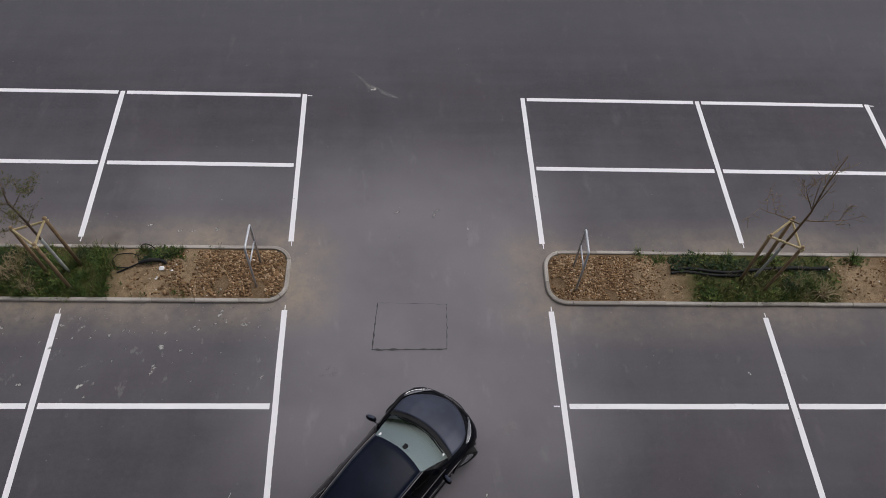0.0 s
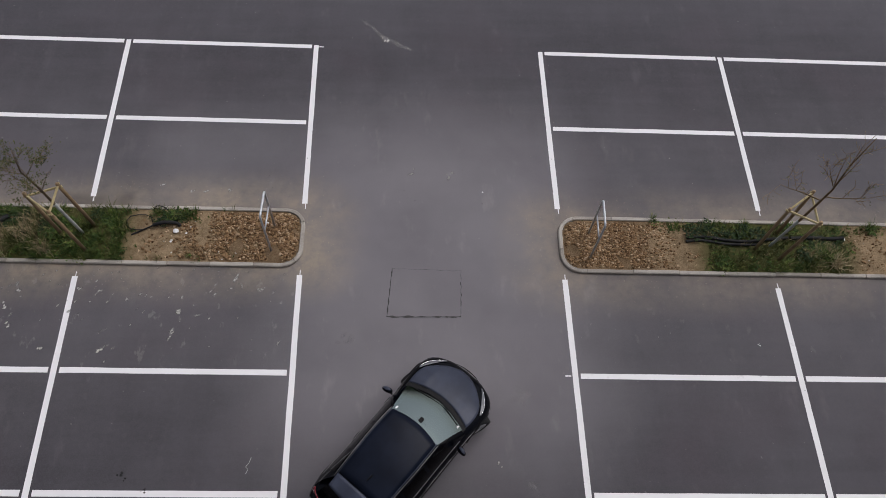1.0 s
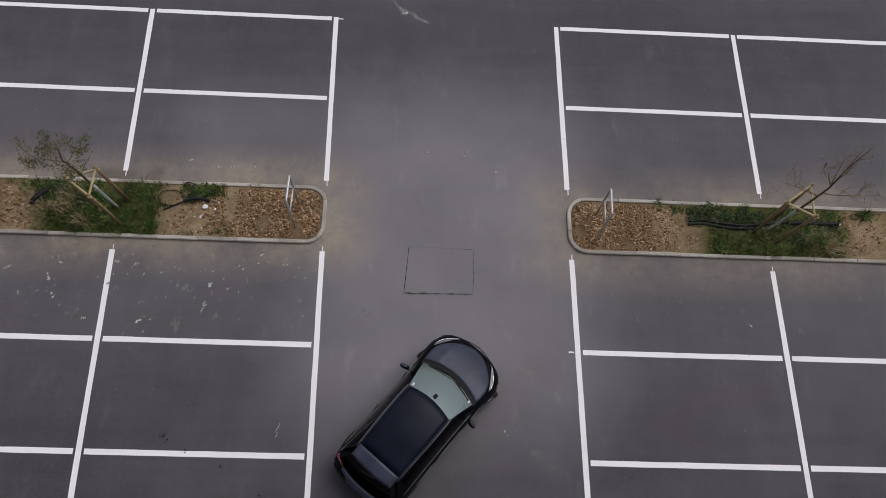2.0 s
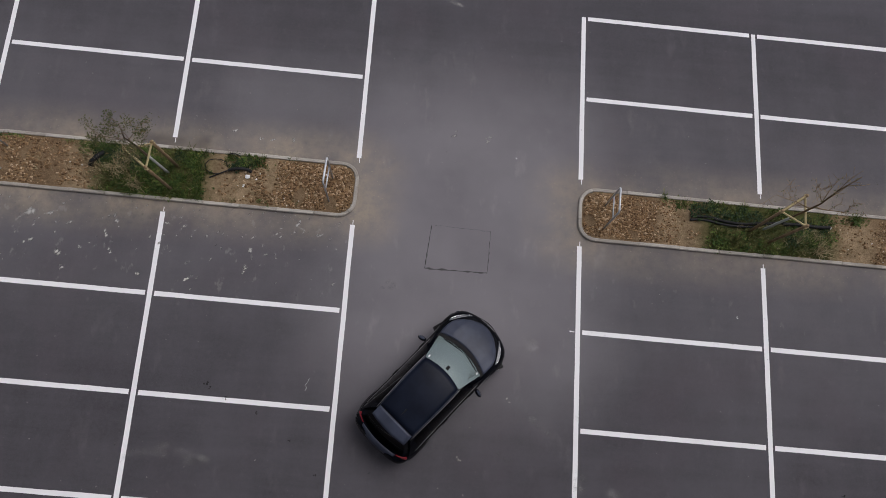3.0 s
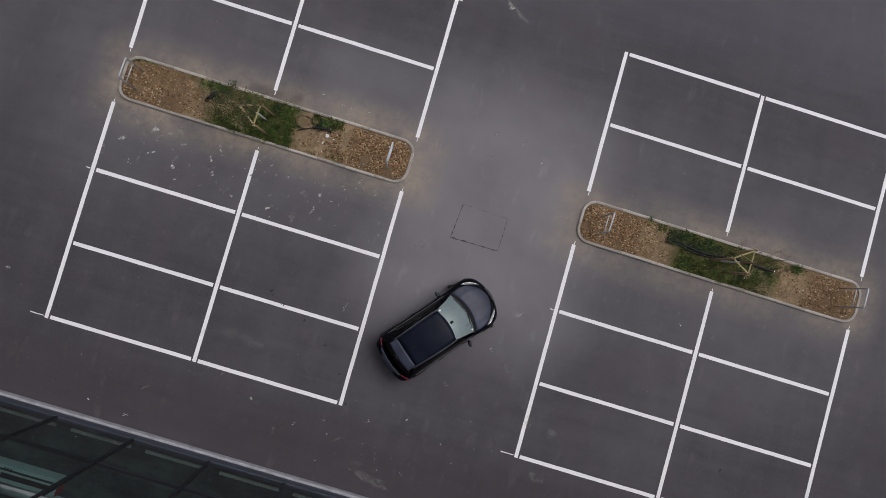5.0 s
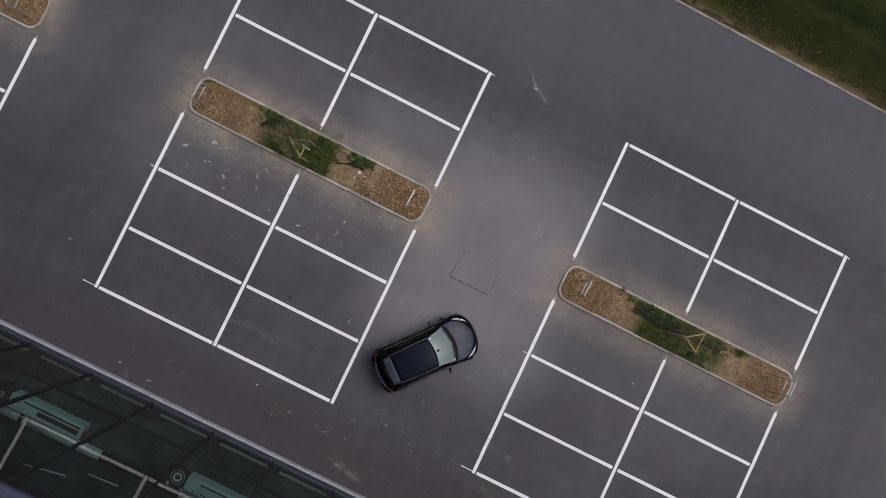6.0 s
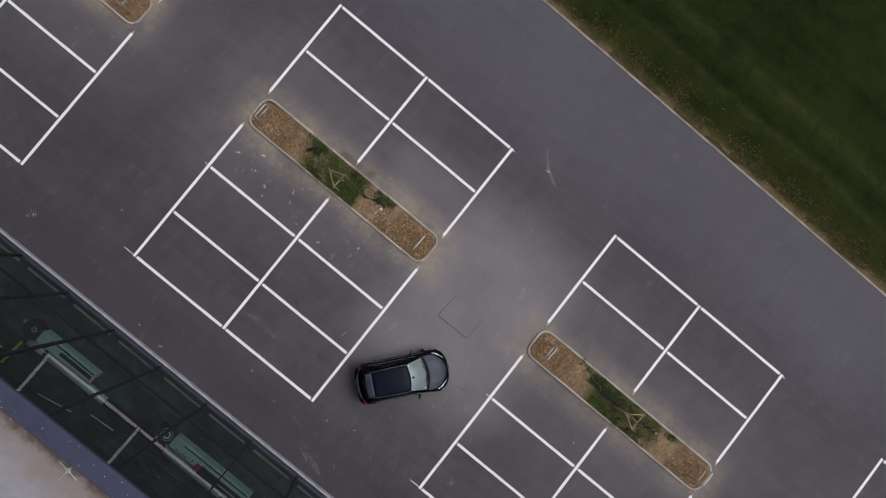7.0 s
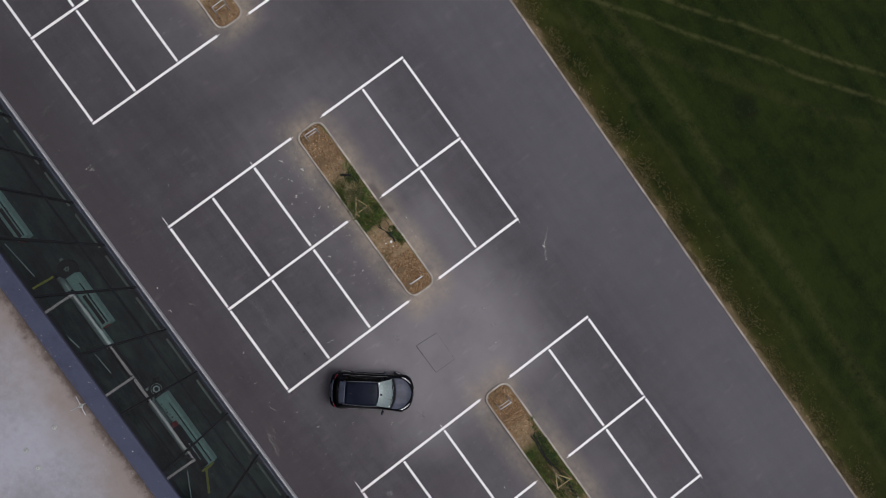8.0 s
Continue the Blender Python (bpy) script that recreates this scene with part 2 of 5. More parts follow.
def glass_material(name, tint, ripple=0.0, ior=1.7, sheen=(1.0, 1.0, 1.0)):
    m = bpy.data.materials.new(name)
    m.use_nodes = True
    t = m.node_tree
    t.nodes.remove(t.nodes["Principled BSDF"])
    clear, gloss, blend, tilt, power, scale = (t.nodes.new("ShaderNode" + k) for k in ("BsdfTransparent", "BsdfGlossy", "MixShader", "LayerWeight", "Math", "Math"))
    clear.inputs[0].default_value = (*tint, 1)
    gloss.inputs["Roughness"].default_value = 0.015
    gloss.inputs["Color"].default_value = (*sheen, 1)
    # the same share of gloss from both sides of a thin pane
    head_on = ((ior - 1) / (ior + 1)) ** 2
    tilt.inputs["Blend"].default_value = 0.5
    power.operation, power.inputs[1].default_value = "POWER", 5.0
    scale.operation, scale.inputs[1].default_value, scale.inputs[2].default_value = "MULTIPLY_ADD", 1 - head_on, head_on
    t.links.new(tilt.outputs["Facing"], power.inputs[0])
    t.links.new(power.outputs[0], scale.inputs[0])
    if ripple:
        co, nz, bump = t.nodes.new("ShaderNodeTexCoord"), t.nodes.new("ShaderNodeTexNoise"), t.nodes.new("ShaderNodeBump")
        nz.inputs["Scale"].default_value, nz.inputs["Detail"].default_value = 0.8, 1
        bump.inputs["Strength"].default_value, bump.inputs["Distance"].default_value = 1.0, ripple
        t.links.new(co.outputs["Object"], nz.inputs["Vector"])
        t.links.new(nz.outputs["Fac"], bump.inputs["Height"])
        t.links.new(bump.outputs[0], gloss.inputs["Normal"])
    t.links.new(scale.outputs[0], blend.inputs[0])
    t.links.new(clear.outputs[0], blend.inputs[1])
    t.links.new(gloss.outputs[0], blend.inputs[2])
    t.links.new(blend.outputs[0], t.nodes["Material Output"].inputs["Surface"])
    return m


def roof_material():
    s = Shade("roof_membrane", rough=0.9, spec=0.2)
    n = s.math("ADD", s.math("MULTIPLY", s.noise(0.35, 4, 0.6), 0.6), s.math("MULTIPLY", s.noise(3, 5, 0.7), 0.4))
    c = s.mix(s.span(n, 0.35, 0.65), (0.235, 0.231, 0.250), (0.320, 0.322, 0.362))
    sep = s.t.nodes.new("ShaderNodeSeparateXYZ")
    s.put(sep.inputs[0], s.co)
    # a broad beige bloom of dried silt, and ragged dark brown silt against the coping
    wander = s.math("MULTIPLY", s.math("SUBTRACT", s.noise(0.45, 4, 0.6), 0.5), 2.6)
    bloom = s.span(s.math("ADD", sep.outputs[1], wander), -3.0, -0.9)
    c = s.mix(s.math("MULTIPLY", bloom, 0.75), c, (0.225, 0.180, 0.150))
    ragged = s.math("ADD", s.math("MULTIPLY", s.math("SUBTRACT", s.noise(1.1, 5, 0.7), 0.5), 1.1), s.math("MULTIPLY", s.math("SUBTRACT", s.noise(6.0, 4, 0.65), 0.5), 0.45))
    core = s.span(s.math("ADD", sep.outputs[1], ragged), -1.12, -0.62)
    c = s.mix(s.math("MULTIPLY", core, 0.85), c, (0.066, 0.044, 0.032))
    return s.done(c, s.noise(30, 4), 0.3, 0.01)


def splash_material():
    """Dried mud that thins out from the middle of each mark to its rim."""
    s = Shade("dried_splash", rough=0.9, spec=0.2)
    uv = s.t.nodes.new("ShaderNodeTexCoord").outputs["UV"]
    sep = s.t.nodes.new("ShaderNodeSeparateXYZ")
    s.put(sep.inputs[0], uv)
    cover = s.math("MULTIPLY", s.span(sep.outputs[0], 0.05, 1.0, 1, 0), s.span(s.noise(9, 4, 0.7), 0.10, 0.62))
    s.put(s.b.inputs["Alpha"], s.math("MULTIPLY", cover, sep.outputs[1]))
    return s.done(s.mix(s.noise(12, 3), (0.36, 0.345, 0.32), (0.54, 0.53, 0.505)))


def screed_material():
    s = Shade("screed_floor", rough=0.55, spec=0.4)
    broad, mid, fine = s.noise(0.5, 4, 0.6), s.noise(1.0, 5, 0.7, s.scaled(0.5, 2.4, 1)), s.noise(9, 4, 0.7)
    v = s.math("ADD", s.math("MULTIPLY", broad, 0.45), s.math("ADD", s.math("MULTIPLY", mid, 0.4), s.math("MULTIPLY", fine, 0.15)))
    c = s.mix(s.span(v, 0.38, 0.62), (0.009, 0.015, 0.016), (0.078, 0.112, 0.106))
    drips = s.span(s.noise(3.4, 3, 0.5), 0.70, 0.76)
    c = s.mix(s.math("MULTIPLY", drips, 0.5), c, (0.16, 0.18, 0.18))
    return s.done(c, fine, 0.2, 0.004)


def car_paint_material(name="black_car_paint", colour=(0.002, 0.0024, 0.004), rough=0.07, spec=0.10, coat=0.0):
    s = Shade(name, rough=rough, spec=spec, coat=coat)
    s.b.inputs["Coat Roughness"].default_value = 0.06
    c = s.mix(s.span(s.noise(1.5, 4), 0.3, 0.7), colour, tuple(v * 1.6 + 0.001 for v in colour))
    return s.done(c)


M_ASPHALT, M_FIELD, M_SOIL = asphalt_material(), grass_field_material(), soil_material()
M_LINE, M_KERB, M_ROOF = paint_line_material(), kerb_material(), roof_material()
M_EDGING = simple("sandy_edging_concrete", (0.20, 0.175, 0.15), (0.34, 0.31, 0.28), 2.5, 0.9, bump=0.3)
M_CLOD = clod_material("clay_clods", (0.088, 0.050, 0.025), (0.325, 0.205, 0.108), (0.56, 0.420, 0.275))
M_PEBBLE = clod_material("pale_pebbles", (0.42, 0.40, 0.36), (0.62, 0.60, 0.56), (0.72, 0.70, 0.66))
M_GRASS = blade_material("green_weeds", (0.018, 0.042, 0.008), (0.092, 0.146, 0.026), (0.22, 0.215, 0.064))
M_MOWN = blade_material("mown_grass", (0.007, 0.015, 0.003), (0.017, 0.029, 0.007), (0.027, 0.038, 0.010), 0.98)
M_OLIVE = blade_material("olive_weeds", (0.045, 0.060, 0.014), (0.11, 0.115, 0.032), (0.20, 0.165, 0.075))
M_STRAW = blade_material("dry_straw", (0.22, 0.17, 0.09), (0.36, 0.29, 0.17), (0.44, 0.38, 0.25))
M_MARGIN = blade_material("margin_grass", (0.060, 0.054, 0.018), (0.12, 0.095, 0.040), (0.19, 0.145, 0.075))
M_LEAF = blade_material("sapling_leaves", (0.036, 0.044, 0.015), (0.080, 0.086, 0.028), (0.135, 0.115, 0.042))
M_RANK = blade_material("dark_leafy_weeds", (0.007, 0.020, 0.006), (0.026, 0.050, 0.013), (0.060, 0.085, 0.024))
M_BARK = simple("bark", (0.10, 0.07, 0.045), (0.19, 0.14, 0.09), 14, 0.9, bump=0.5)
M_TWIG = simple("yellowish_bark", (0.13, 0.085, 0.045), (0.26, 0.18, 0.09), 14, 0.9, bump=0.4)
M_STAKE = simple("stake_timber", (0.17, 0.112, 0.058), (0.31, 0.215, 0.12), 6, 0.85, bump=0.4)
M_RAIL = simple("pale_split_timber", (0.33, 0.265, 0.13), (0.50, 0.415, 0.225), 6, 0.85, bump=0.4)
M_GUARD = simple("trunk_guard_plastic", (0.36, 0.38, 0.36), (0.52, 0.54, 0.51), 6, 0.6)
M_HOSE = simple("black_plastic", (0.009, 0.009, 0.010), (0.022, 0.022, 0.023), 10, 0.6, spec=0.2)
M_GALV = simple("galvanised_steel", (0.44, 0.46, 0.49), (0.60, 0.62, 0.65), 12, 0.42, metal=0.45)
M_PAPER = simple("white_litter", (0.66, 0.66, 0.66), (0.82, 0.82, 0.82), 20, 0.7)
M_SEAM = simple("bitumen_seam", (0.022, 0.021, 0.021), (0.055, 0.052, 0.051), 20, 0.8)
M_DARK = simple("dark_metal", (0.012, 0.014, 0.020), (0.030, 0.033, 0.042), 5, 0.4, metal=0.3)
M_MULLION = simple("black_anodised_frame", (0.009, 0.011, 0.014), (0.020, 0.022, 0.026), 5, 0.7, spec=0.2)
M_SLOT = simple("brown_oiled_slot", (0.020, 0.011, 0.010), (0.045, 0.026, 0.024), 9, 0.6)
M_COPING = simple("blue_grey_coping", (0.024, 0.029, 0.058), (0.040, 0.047, 0.086), 1.3, 0.7)
M_SILL = simple("blue_grey_flashing", (0.022, 0.027, 0.042), (0.036, 0.044, 0.062), 2, 0.5)
M_FLOOR = screed_material()
M_SPLASH = splash_material()
M_STRIP = simple("grey_strip_concrete", (0.24, 0.24, 0.26), (0.36, 0.36, 0.385), 3, 0.9, bump=0.3)
M_SILT = simple("brown_silt", (0.060, 0.040, 0.030), (0.30, 0.255, 0.235), 4, 0.95, bump=0.5)
M_PLASTER = simple("plaster_wall", (0.30, 0.30, 0.29), (0.42, 0.42, 0.41), 0.8, 0.9)
M_TEAL = simple("pale_green_enamel", (0.42, 0.50, 0.49), (0.54, 0.62, 0.61), 3, 0.45)
M_CHROME = simple("bright_steel", (0.62, 0.63, 0.64), (0.78, 0.79, 0.80), 6, 0.22, metal=1.0)
M_RED = simple("red_cover", (0.38, 0.03, 0.025), (0.50, 0.05, 0.04), 4, 0.5)
M_YELLOW = simple("yellow_paint", (0.48, 0.38, 0.05), (0.62, 0.50, 0.08), 4, 0.6)
M_GRILLE = simple("grey_grille", (0.42, 0.42, 0.38), (0.60, 0.59, 0.54), 5, 0.5)
M_PIPE = simple("dull_steel_pipe", (0.46, 0.48, 0.48), (0.64, 0.66, 0.66), 5, 0.30)
M_FACADE = glass_material("green_tinted_glazing", (0.31, 0.45, 0.44), ripple=0.002, ior=1.66)
M_PAINT = car_paint_material()
# car paint lightened to slate, the sky's reflection put into its colour
M_SKY_SHEEN = car_paint_material("sky_sheen_paint", (0.034, 0.039, 0.058), 0.28, 0.14, 0.0)
# grey lines along the car; on the flanks they are highlights given as colour
M_CREASE = simple("grey_body_lines", (0.10, 0.10, 0.11), (0.20, 0.195, 0.20), 8, 0.35, metal=0.4)
M_ROOFPANEL = car_paint_material("black_roof_panel", (0.005, 0.007, 0.014), 0.30, 0.08, 0.0)
M_TRIM = simple("black_trim", (0.004, 0.004, 0.005), (0.010, 0.010, 0.011), 20, 0.5, spec=0.12)
M_TYRE = simple("tyre_rubber", (0.010, 0.010, 0.010), (0.024, 0.024, 0.024), 20, 0.85)
M_RIM = simple("alloy_rim", (0.46, 0.46, 0.48), (0.62, 0.62, 0.64), 10, 0.35, metal=0.5)
M_LAMP = simple("headlamp_lens", (0.035, 0.038, 0.045), (0.12, 0.125, 0.14), 12, 0.12, coat=0.3, bump=0.0)
M_TAIL = simple("red_tail_lens", (0.15, 0.006, 0.014), (0.26, 0.014, 0.022), 12, 0.15, coat=0.3, bump=0.0)
M_SEAT = simple("dark_upholstery", (0.02, 0.02, 0.022), (0.045, 0.045, 0.048), 20, 0.9)
M_SCREEN = glass_material("windscreen_glass", (0.26, 0.33, 0.32), ior=3.1, sheen=(0.84, 1.0, 0.98))
M_TINTED = glass_material("dark_window_glass", (0.06, 0.07, 0.08), ior=1.3)


# ---- mesh helpers ----
def mesh_object(name, bm, material, smooth=False):
    me = bpy.data.meshes.new(name)
    bm.to_mesh(me)
    bm.free()
    me.materials.append(material)
    if smooth:
        me.polygons.foreach_set("use_smooth", [True] * len(me.polygons))
    return new(name, me)


def part(name, bm, material, parent, label="", smooth=False):
    ob = mesh_object(name, bm, material, smooth)
    ob.parent = parent
    return tagged(ob, label=label)


def empty(name, m, label, category, group="", kind=""):
    ob = new(name)
    ob.empty_display_size = 0.2
    ob.matrix_world = m
    return tagged(ob, label, category, group, kind)


def from_lists(name, verts, faces, material, parent=None, smooth=False):
    me = bpy.data.meshes.new(name)
    me.from_pydata(verts, [], faces)
    me.materials.append(material)
    if smooth:
        me.polygons.foreach_set("use_smooth", [True] * len(me.polygons))
    ob = new(name, me)
    ob.parent = parent
    return ob


def box(bm, x0, x1, y0, y1, z0, z1, bevel=0.0, m=None):
    g = bmesh.ops.create_cube(bm, size=1.0, matrix=Matrix.Translation(((x0 + x1) / 2, (y0 + y1) / 2, (z0 + z1) / 2)) @ Matrix.Diagonal((x1 - x0, y1 - y0, z1 - z0, 1)))
    if bevel:
        edges = {e for v in g["verts"] for e in v.link_edges}
        r = bmesh.ops.bevel(bm, geom=list(edges), offset=bevel, segments=1, affect="EDGES", profile=0.5)
    if m is not None:
        seen = set(g["verts"]) if not bevel else {v for f in r["faces"] for v in f.verts}
        bmesh.ops.transform(bm, matrix=m, verts=[v for v in seen if v.is_valid])
    return bm


def boxed(x0, x1, y0, y1, z0, z1, bevel=0.0):
    return box(bmesh.new(), x0, x1, y0, y1, z0, z1, bevel)


def tube(bm, points, radii, sides=8, caps=True):
    """A round bar through points; radii is one number or one for each point."""
    pts = [Vector(p) for p in points]
    if not isinstance(radii, (list, tuple)):
        radii = [radii] * len(pts)
    rings, side = [], None
    for i, p in enumerate(pts):
        d = (pts[min(i + 1, len(pts) - 1)] - pts[max(i - 1, 0)]).normalized()
        if side is None:
            side = d.orthogonal().normalized()
        side = (side - d * side.dot(d)).normalized()
        up = d.cross(side)
        rings.append([bm.verts.new(p + (side * math.cos(a) + up * math.sin(a)) * radii[i]) for a in (2 * math.pi * k / sides for k in range(sides))])
    for a, b in zip(rings, rings[1:]):
        for k in range(sides):
            bm.faces.new((a[k], a[(k + 1) % sides], b[(k + 1) % sides], b[k]))
    if caps:
        bm.faces.new(rings[0][::-1]), bm.faces.new(rings[-1])
    return bm


def disc(bm, centre, radius, z0, z1, sides=24, inner=0.0):
    """An upright drum, or a ring when it has an inner radius."""
    cx, cy = centre
    rings = []
    for r, z in ((radius, z0), (radius, z1)) + (((inner, z1), (inner, z0)) if inner else ()):
        rings.append([bm.verts.new((cx + r * math.cos(2 * math.pi * k / sides), cy + r * math.sin(2 * math.pi * k / sides), z)) for k in range(sides)])
    loop = rings + ([rings[0]] if inner else [])
    for a, b in zip(loop, loop[1:]):
        for k in range(sides):
            bm.faces.new((a[k], a[(k + 1) % sides], b[(k + 1) % sides], b[k]))
    if not inner:
        bm.faces.new(rings[1])
    return bm


def plan(x, y):
    """The car park's rows lean slightly against its columns."""
    return x, y + SLOPE * x


# ---- ground: field, car park surface ----
def ground_sheet():
    bm = bmesh.new()
    xs = [-400, -120, -50, -20, 0, 20, 50, 120, 400]
    ys = [-400, -120, -60, -30, 0, 15, 25, 45, 90, 200, 400]
    v = [[bm.verts.new((x, y, -0.03)) for x in xs] for y in ys]
    for a, b in zip(v, v[1:]):
        for k in range(len(xs) - 1):
            bm.faces.new((a[k], a[k + 1], b[k + 1], b[k]))
    return tagged(mesh_object("ground", bm, M_FIELD), "dark green mown grass field with dry margin and wheel tracks", "ground", kind="structure")


def edge_y(x):
    return 15.27 - 0.029 * x


ground_sheet()
bm = bmesh.new()
x0, x1 = -60.0, 60.0
lo = [bm.verts.new((x, -7.80 + SLOPE * x, z)) for x in (x0, x1) for z in (-0.06, 0.0)]
hi = [bm.verts.new((x, edge_y(x), z)) for x in (x0, x1) for z in (-0.06, 0.0)]
for quad in ((lo[1], lo[3], hi[3], hi[1]), (lo[0], lo[2], lo[3], lo[1]), (hi[0], hi[1], hi[3], hi[2]), (lo[0], lo[1], hi[1], hi[0]), (lo[2], hi[2], hi[3], lo[3])):
    bm.faces.new(quad)
tagged(mesh_object("car_park_surface", bm, M_ASPHALT), "weathered grey asphalt car park with sandy dust and light painted into the lane", "car park", kind="structure")

# concrete edging between the asphalt and the field, in one-metre stones
edging = empty("edging", Matrix.Identity(4), "thin pale concrete edging along the grass", "edging", kind="structure")
edging_turn = math.atan(-0.029)
edging_mesh = None
for i in range(64):
    x = -26 + i * 1.0
    if edging_mesh is None:
        first = part("edging_stone", boxed(0.002, 0.998, 0.0, 0.105, -0.05, 0.025, 0.005), M_EDGING, edging)
        edging_mesh = first.data
        stone = first
    else:
        stone = new("edging_stone", edging_mesh)
        stone.parent = edging
    stone.matrix_world = pose(x, edge_y(x) + random.uniform(-0.005, 0.005), random.uniform(-0.003, 0.003), 0, 0, math.degrees(edging_turn) + random.uniform(-0.2, 0.2))

# ---- painted bays ----
COLUMNS = {"K": (-26.25, -21.22, -16.17), "L": (-9.97, -5.0, 0.0), "R": (6.11, 11.12, 16.09), "S": (22.2, 27.2, 32.2)}
ROW_A, ROW_B, END_C, END_D, ROW_E, ROW_F, ROW_G = 9.17, 6.62, 4.22, 2.30, -0.02, -2.53, -5.05
LINE = 0.125


def stripe(parent, a, b, width=LINE, name="stripe", z=0.004):
    """A painted stripe with slightly uneven edges, from a to b in plan."""
    a, b = Vector(plan(*a)), Vector(plan(*b))
    d = (b - a).normalized()
    n = Vector((-d.y, d.x))
    steps = max(2, int((b - a).length / 0.5))
    verts = []
    for i in range(steps + 1):
        p = a.lerp(b, i / steps)
        for side in (-1, 1):
            q = p + n * side * (width / 2 + random.uniform(-0.004, 0.004))
            verts += [(q.x, q.y, 0.0), (q.x, q.y, z)]
    faces = []
    for i in range(steps):
        k = i * 4
        faces += [(k + 1, k + 3, k + 7, k + 5), (k, k + 1, k + 5, k + 4), (k + 2, k + 6, k + 7, k + 3)]
    faces += [(0, 2, 3, 1), (4 * steps, 4 * steps + 1, 4 * steps + 3, 4 * steps + 2)]
    return from_lists(name, verts, faces, M_LINE, parent)


def bay_markings(key):
    c = COLUMNS[key]
    p = empty("bay_markings", Matrix.Identity(4), "white painted parking bay lines on grey asphalt", "road marking", "parking bay markings", "structure")
    for i, x in enumerate(c):
        up, down = (0.06, -0.13) if i == 1 else (-0.02, 0.0)
        stripe(p, (x, ROW_A + 0.05), (x, END_C + up))
        stripe(p, (x, END_D + down), (x, ROW_G - 0.06))
        stripe(p, (x + 0.02, END_C + up - 0.14), (x + 0.02, END_C + up - 0.005), 0.02, "setting_out_mark", 0.003)
        stripe(p, (x + 0.01, END_D + down + 0.005), (x + 0.01, END_D + down + 0.13), 0.02, "setting_out_mark", 0.003)
    gap = LINE / 2 + 0.055
    for a, b in zip(c, c[1:]):
        for y in (ROW_A, ROW_B, ROW_E, ROW_F, ROW_G):
            stripe(p, (a + gap, y), (b - gap, y))
    stripe(p, (c[0] - 0.55, ROW_G), (c[0] - 0.10, ROW_G), 0.03, "setting_out_mark", 0.003)
    stripe(p, (c[0] - 0.22, ROW_E), (c[0] - 0.09, ROW_E), 0.03, "setting_out_mark", 0.003)
    stripe(p, (c[2] + 0.08, ROW_A), (c[2] + 0.20, ROW_A - 0.01), 0.03, "setting_out_mark", 0.003)


for key in COLUMNS:
    bay_markings(key)

# ---- planting islands ----
TURN = math.degrees(math.atan(SLOPE))


def rounded_outline(x0, x1, y0, y1, r, step=0.12):
    """Points round a rounded rectangle, counter-clockwise from the middle of its lower side, with outward normals."""
    pts = []

    def run(a, b, n):
        k = max(1, int((Vector(b) - Vector(a)).length / step))
        for i in range(k):
            p = Vector(a).lerp(Vector(b), i / k)
            pts.append((p.x, p.y, *n))

    def turn(cx, cy, start):
        k = max(4, int(r * 1.57 / step))
        for i in range(k):
            a = start + math.pi / 2 * i / k
            pts.append((cx + r * math.cos(a), cy + r * math.sin(a), math.cos(a), math.sin(a)))

    mx = (x0 + x1) / 2
    run((mx, y0), (x1 - r, y0), (0, -1))
    turn(x1 - r, y0 + r, -math.pi / 2)
    run((x1, y0 + r), (x1, y1 - r), (1, 0))
    turn(x1 - r, y1 - r, 0)
    run((x1 - r, y1), (x0 + r, y1), (0, 1))
    turn(x0 + r, y1 - r, math.pi / 2)
    run((x0, y1 - r), (x0, y0 + r), (-1, 0))
    turn(x0 + r, y0 + r, math.pi)
    run((x0 + r, y0), (mx, y0), (0, -1))
    return pts


KERB_W, KERB_H = 0.095, 0.075


def inside(x, y, b, margin=0.12, r=0.48):
    """Is a point within the bed of island b, its kerb left out?"""
    x0, x1, y0, y1 = b[0] + margin, b[1] - margin, b[2] + margin, b[3] - margin
    if not (x0 < x < x1 and y0 < y < y1):
        return False
    r -= margin
    cx, cy = min(max(x, x0 + r), x1 - r), min(max(y, y0 + r), y1 - r)
    return (x - cx) ** 2 + (y - cy) ** 2 < r * r or cx == x or cy == y


def soil_height(x, y, b):
    edge = min(x - b[0], b[1] - x, y - b[2], b[3] - y)
    n = noise.fractal(Vector((x * 1.3, y * 1.3, 2.0)), 1.0, 2.0, 3) * 0.035 + noise.noise(Vector((x * 7, y * 7, 5.0))) * 0.012
    return 0.035 + 0.05 * min(1.0, max(0.0, (edge - 0.1) / 0.35)) + n * min(1.0, max(0.0, (edge - 0.08) / 0.2))


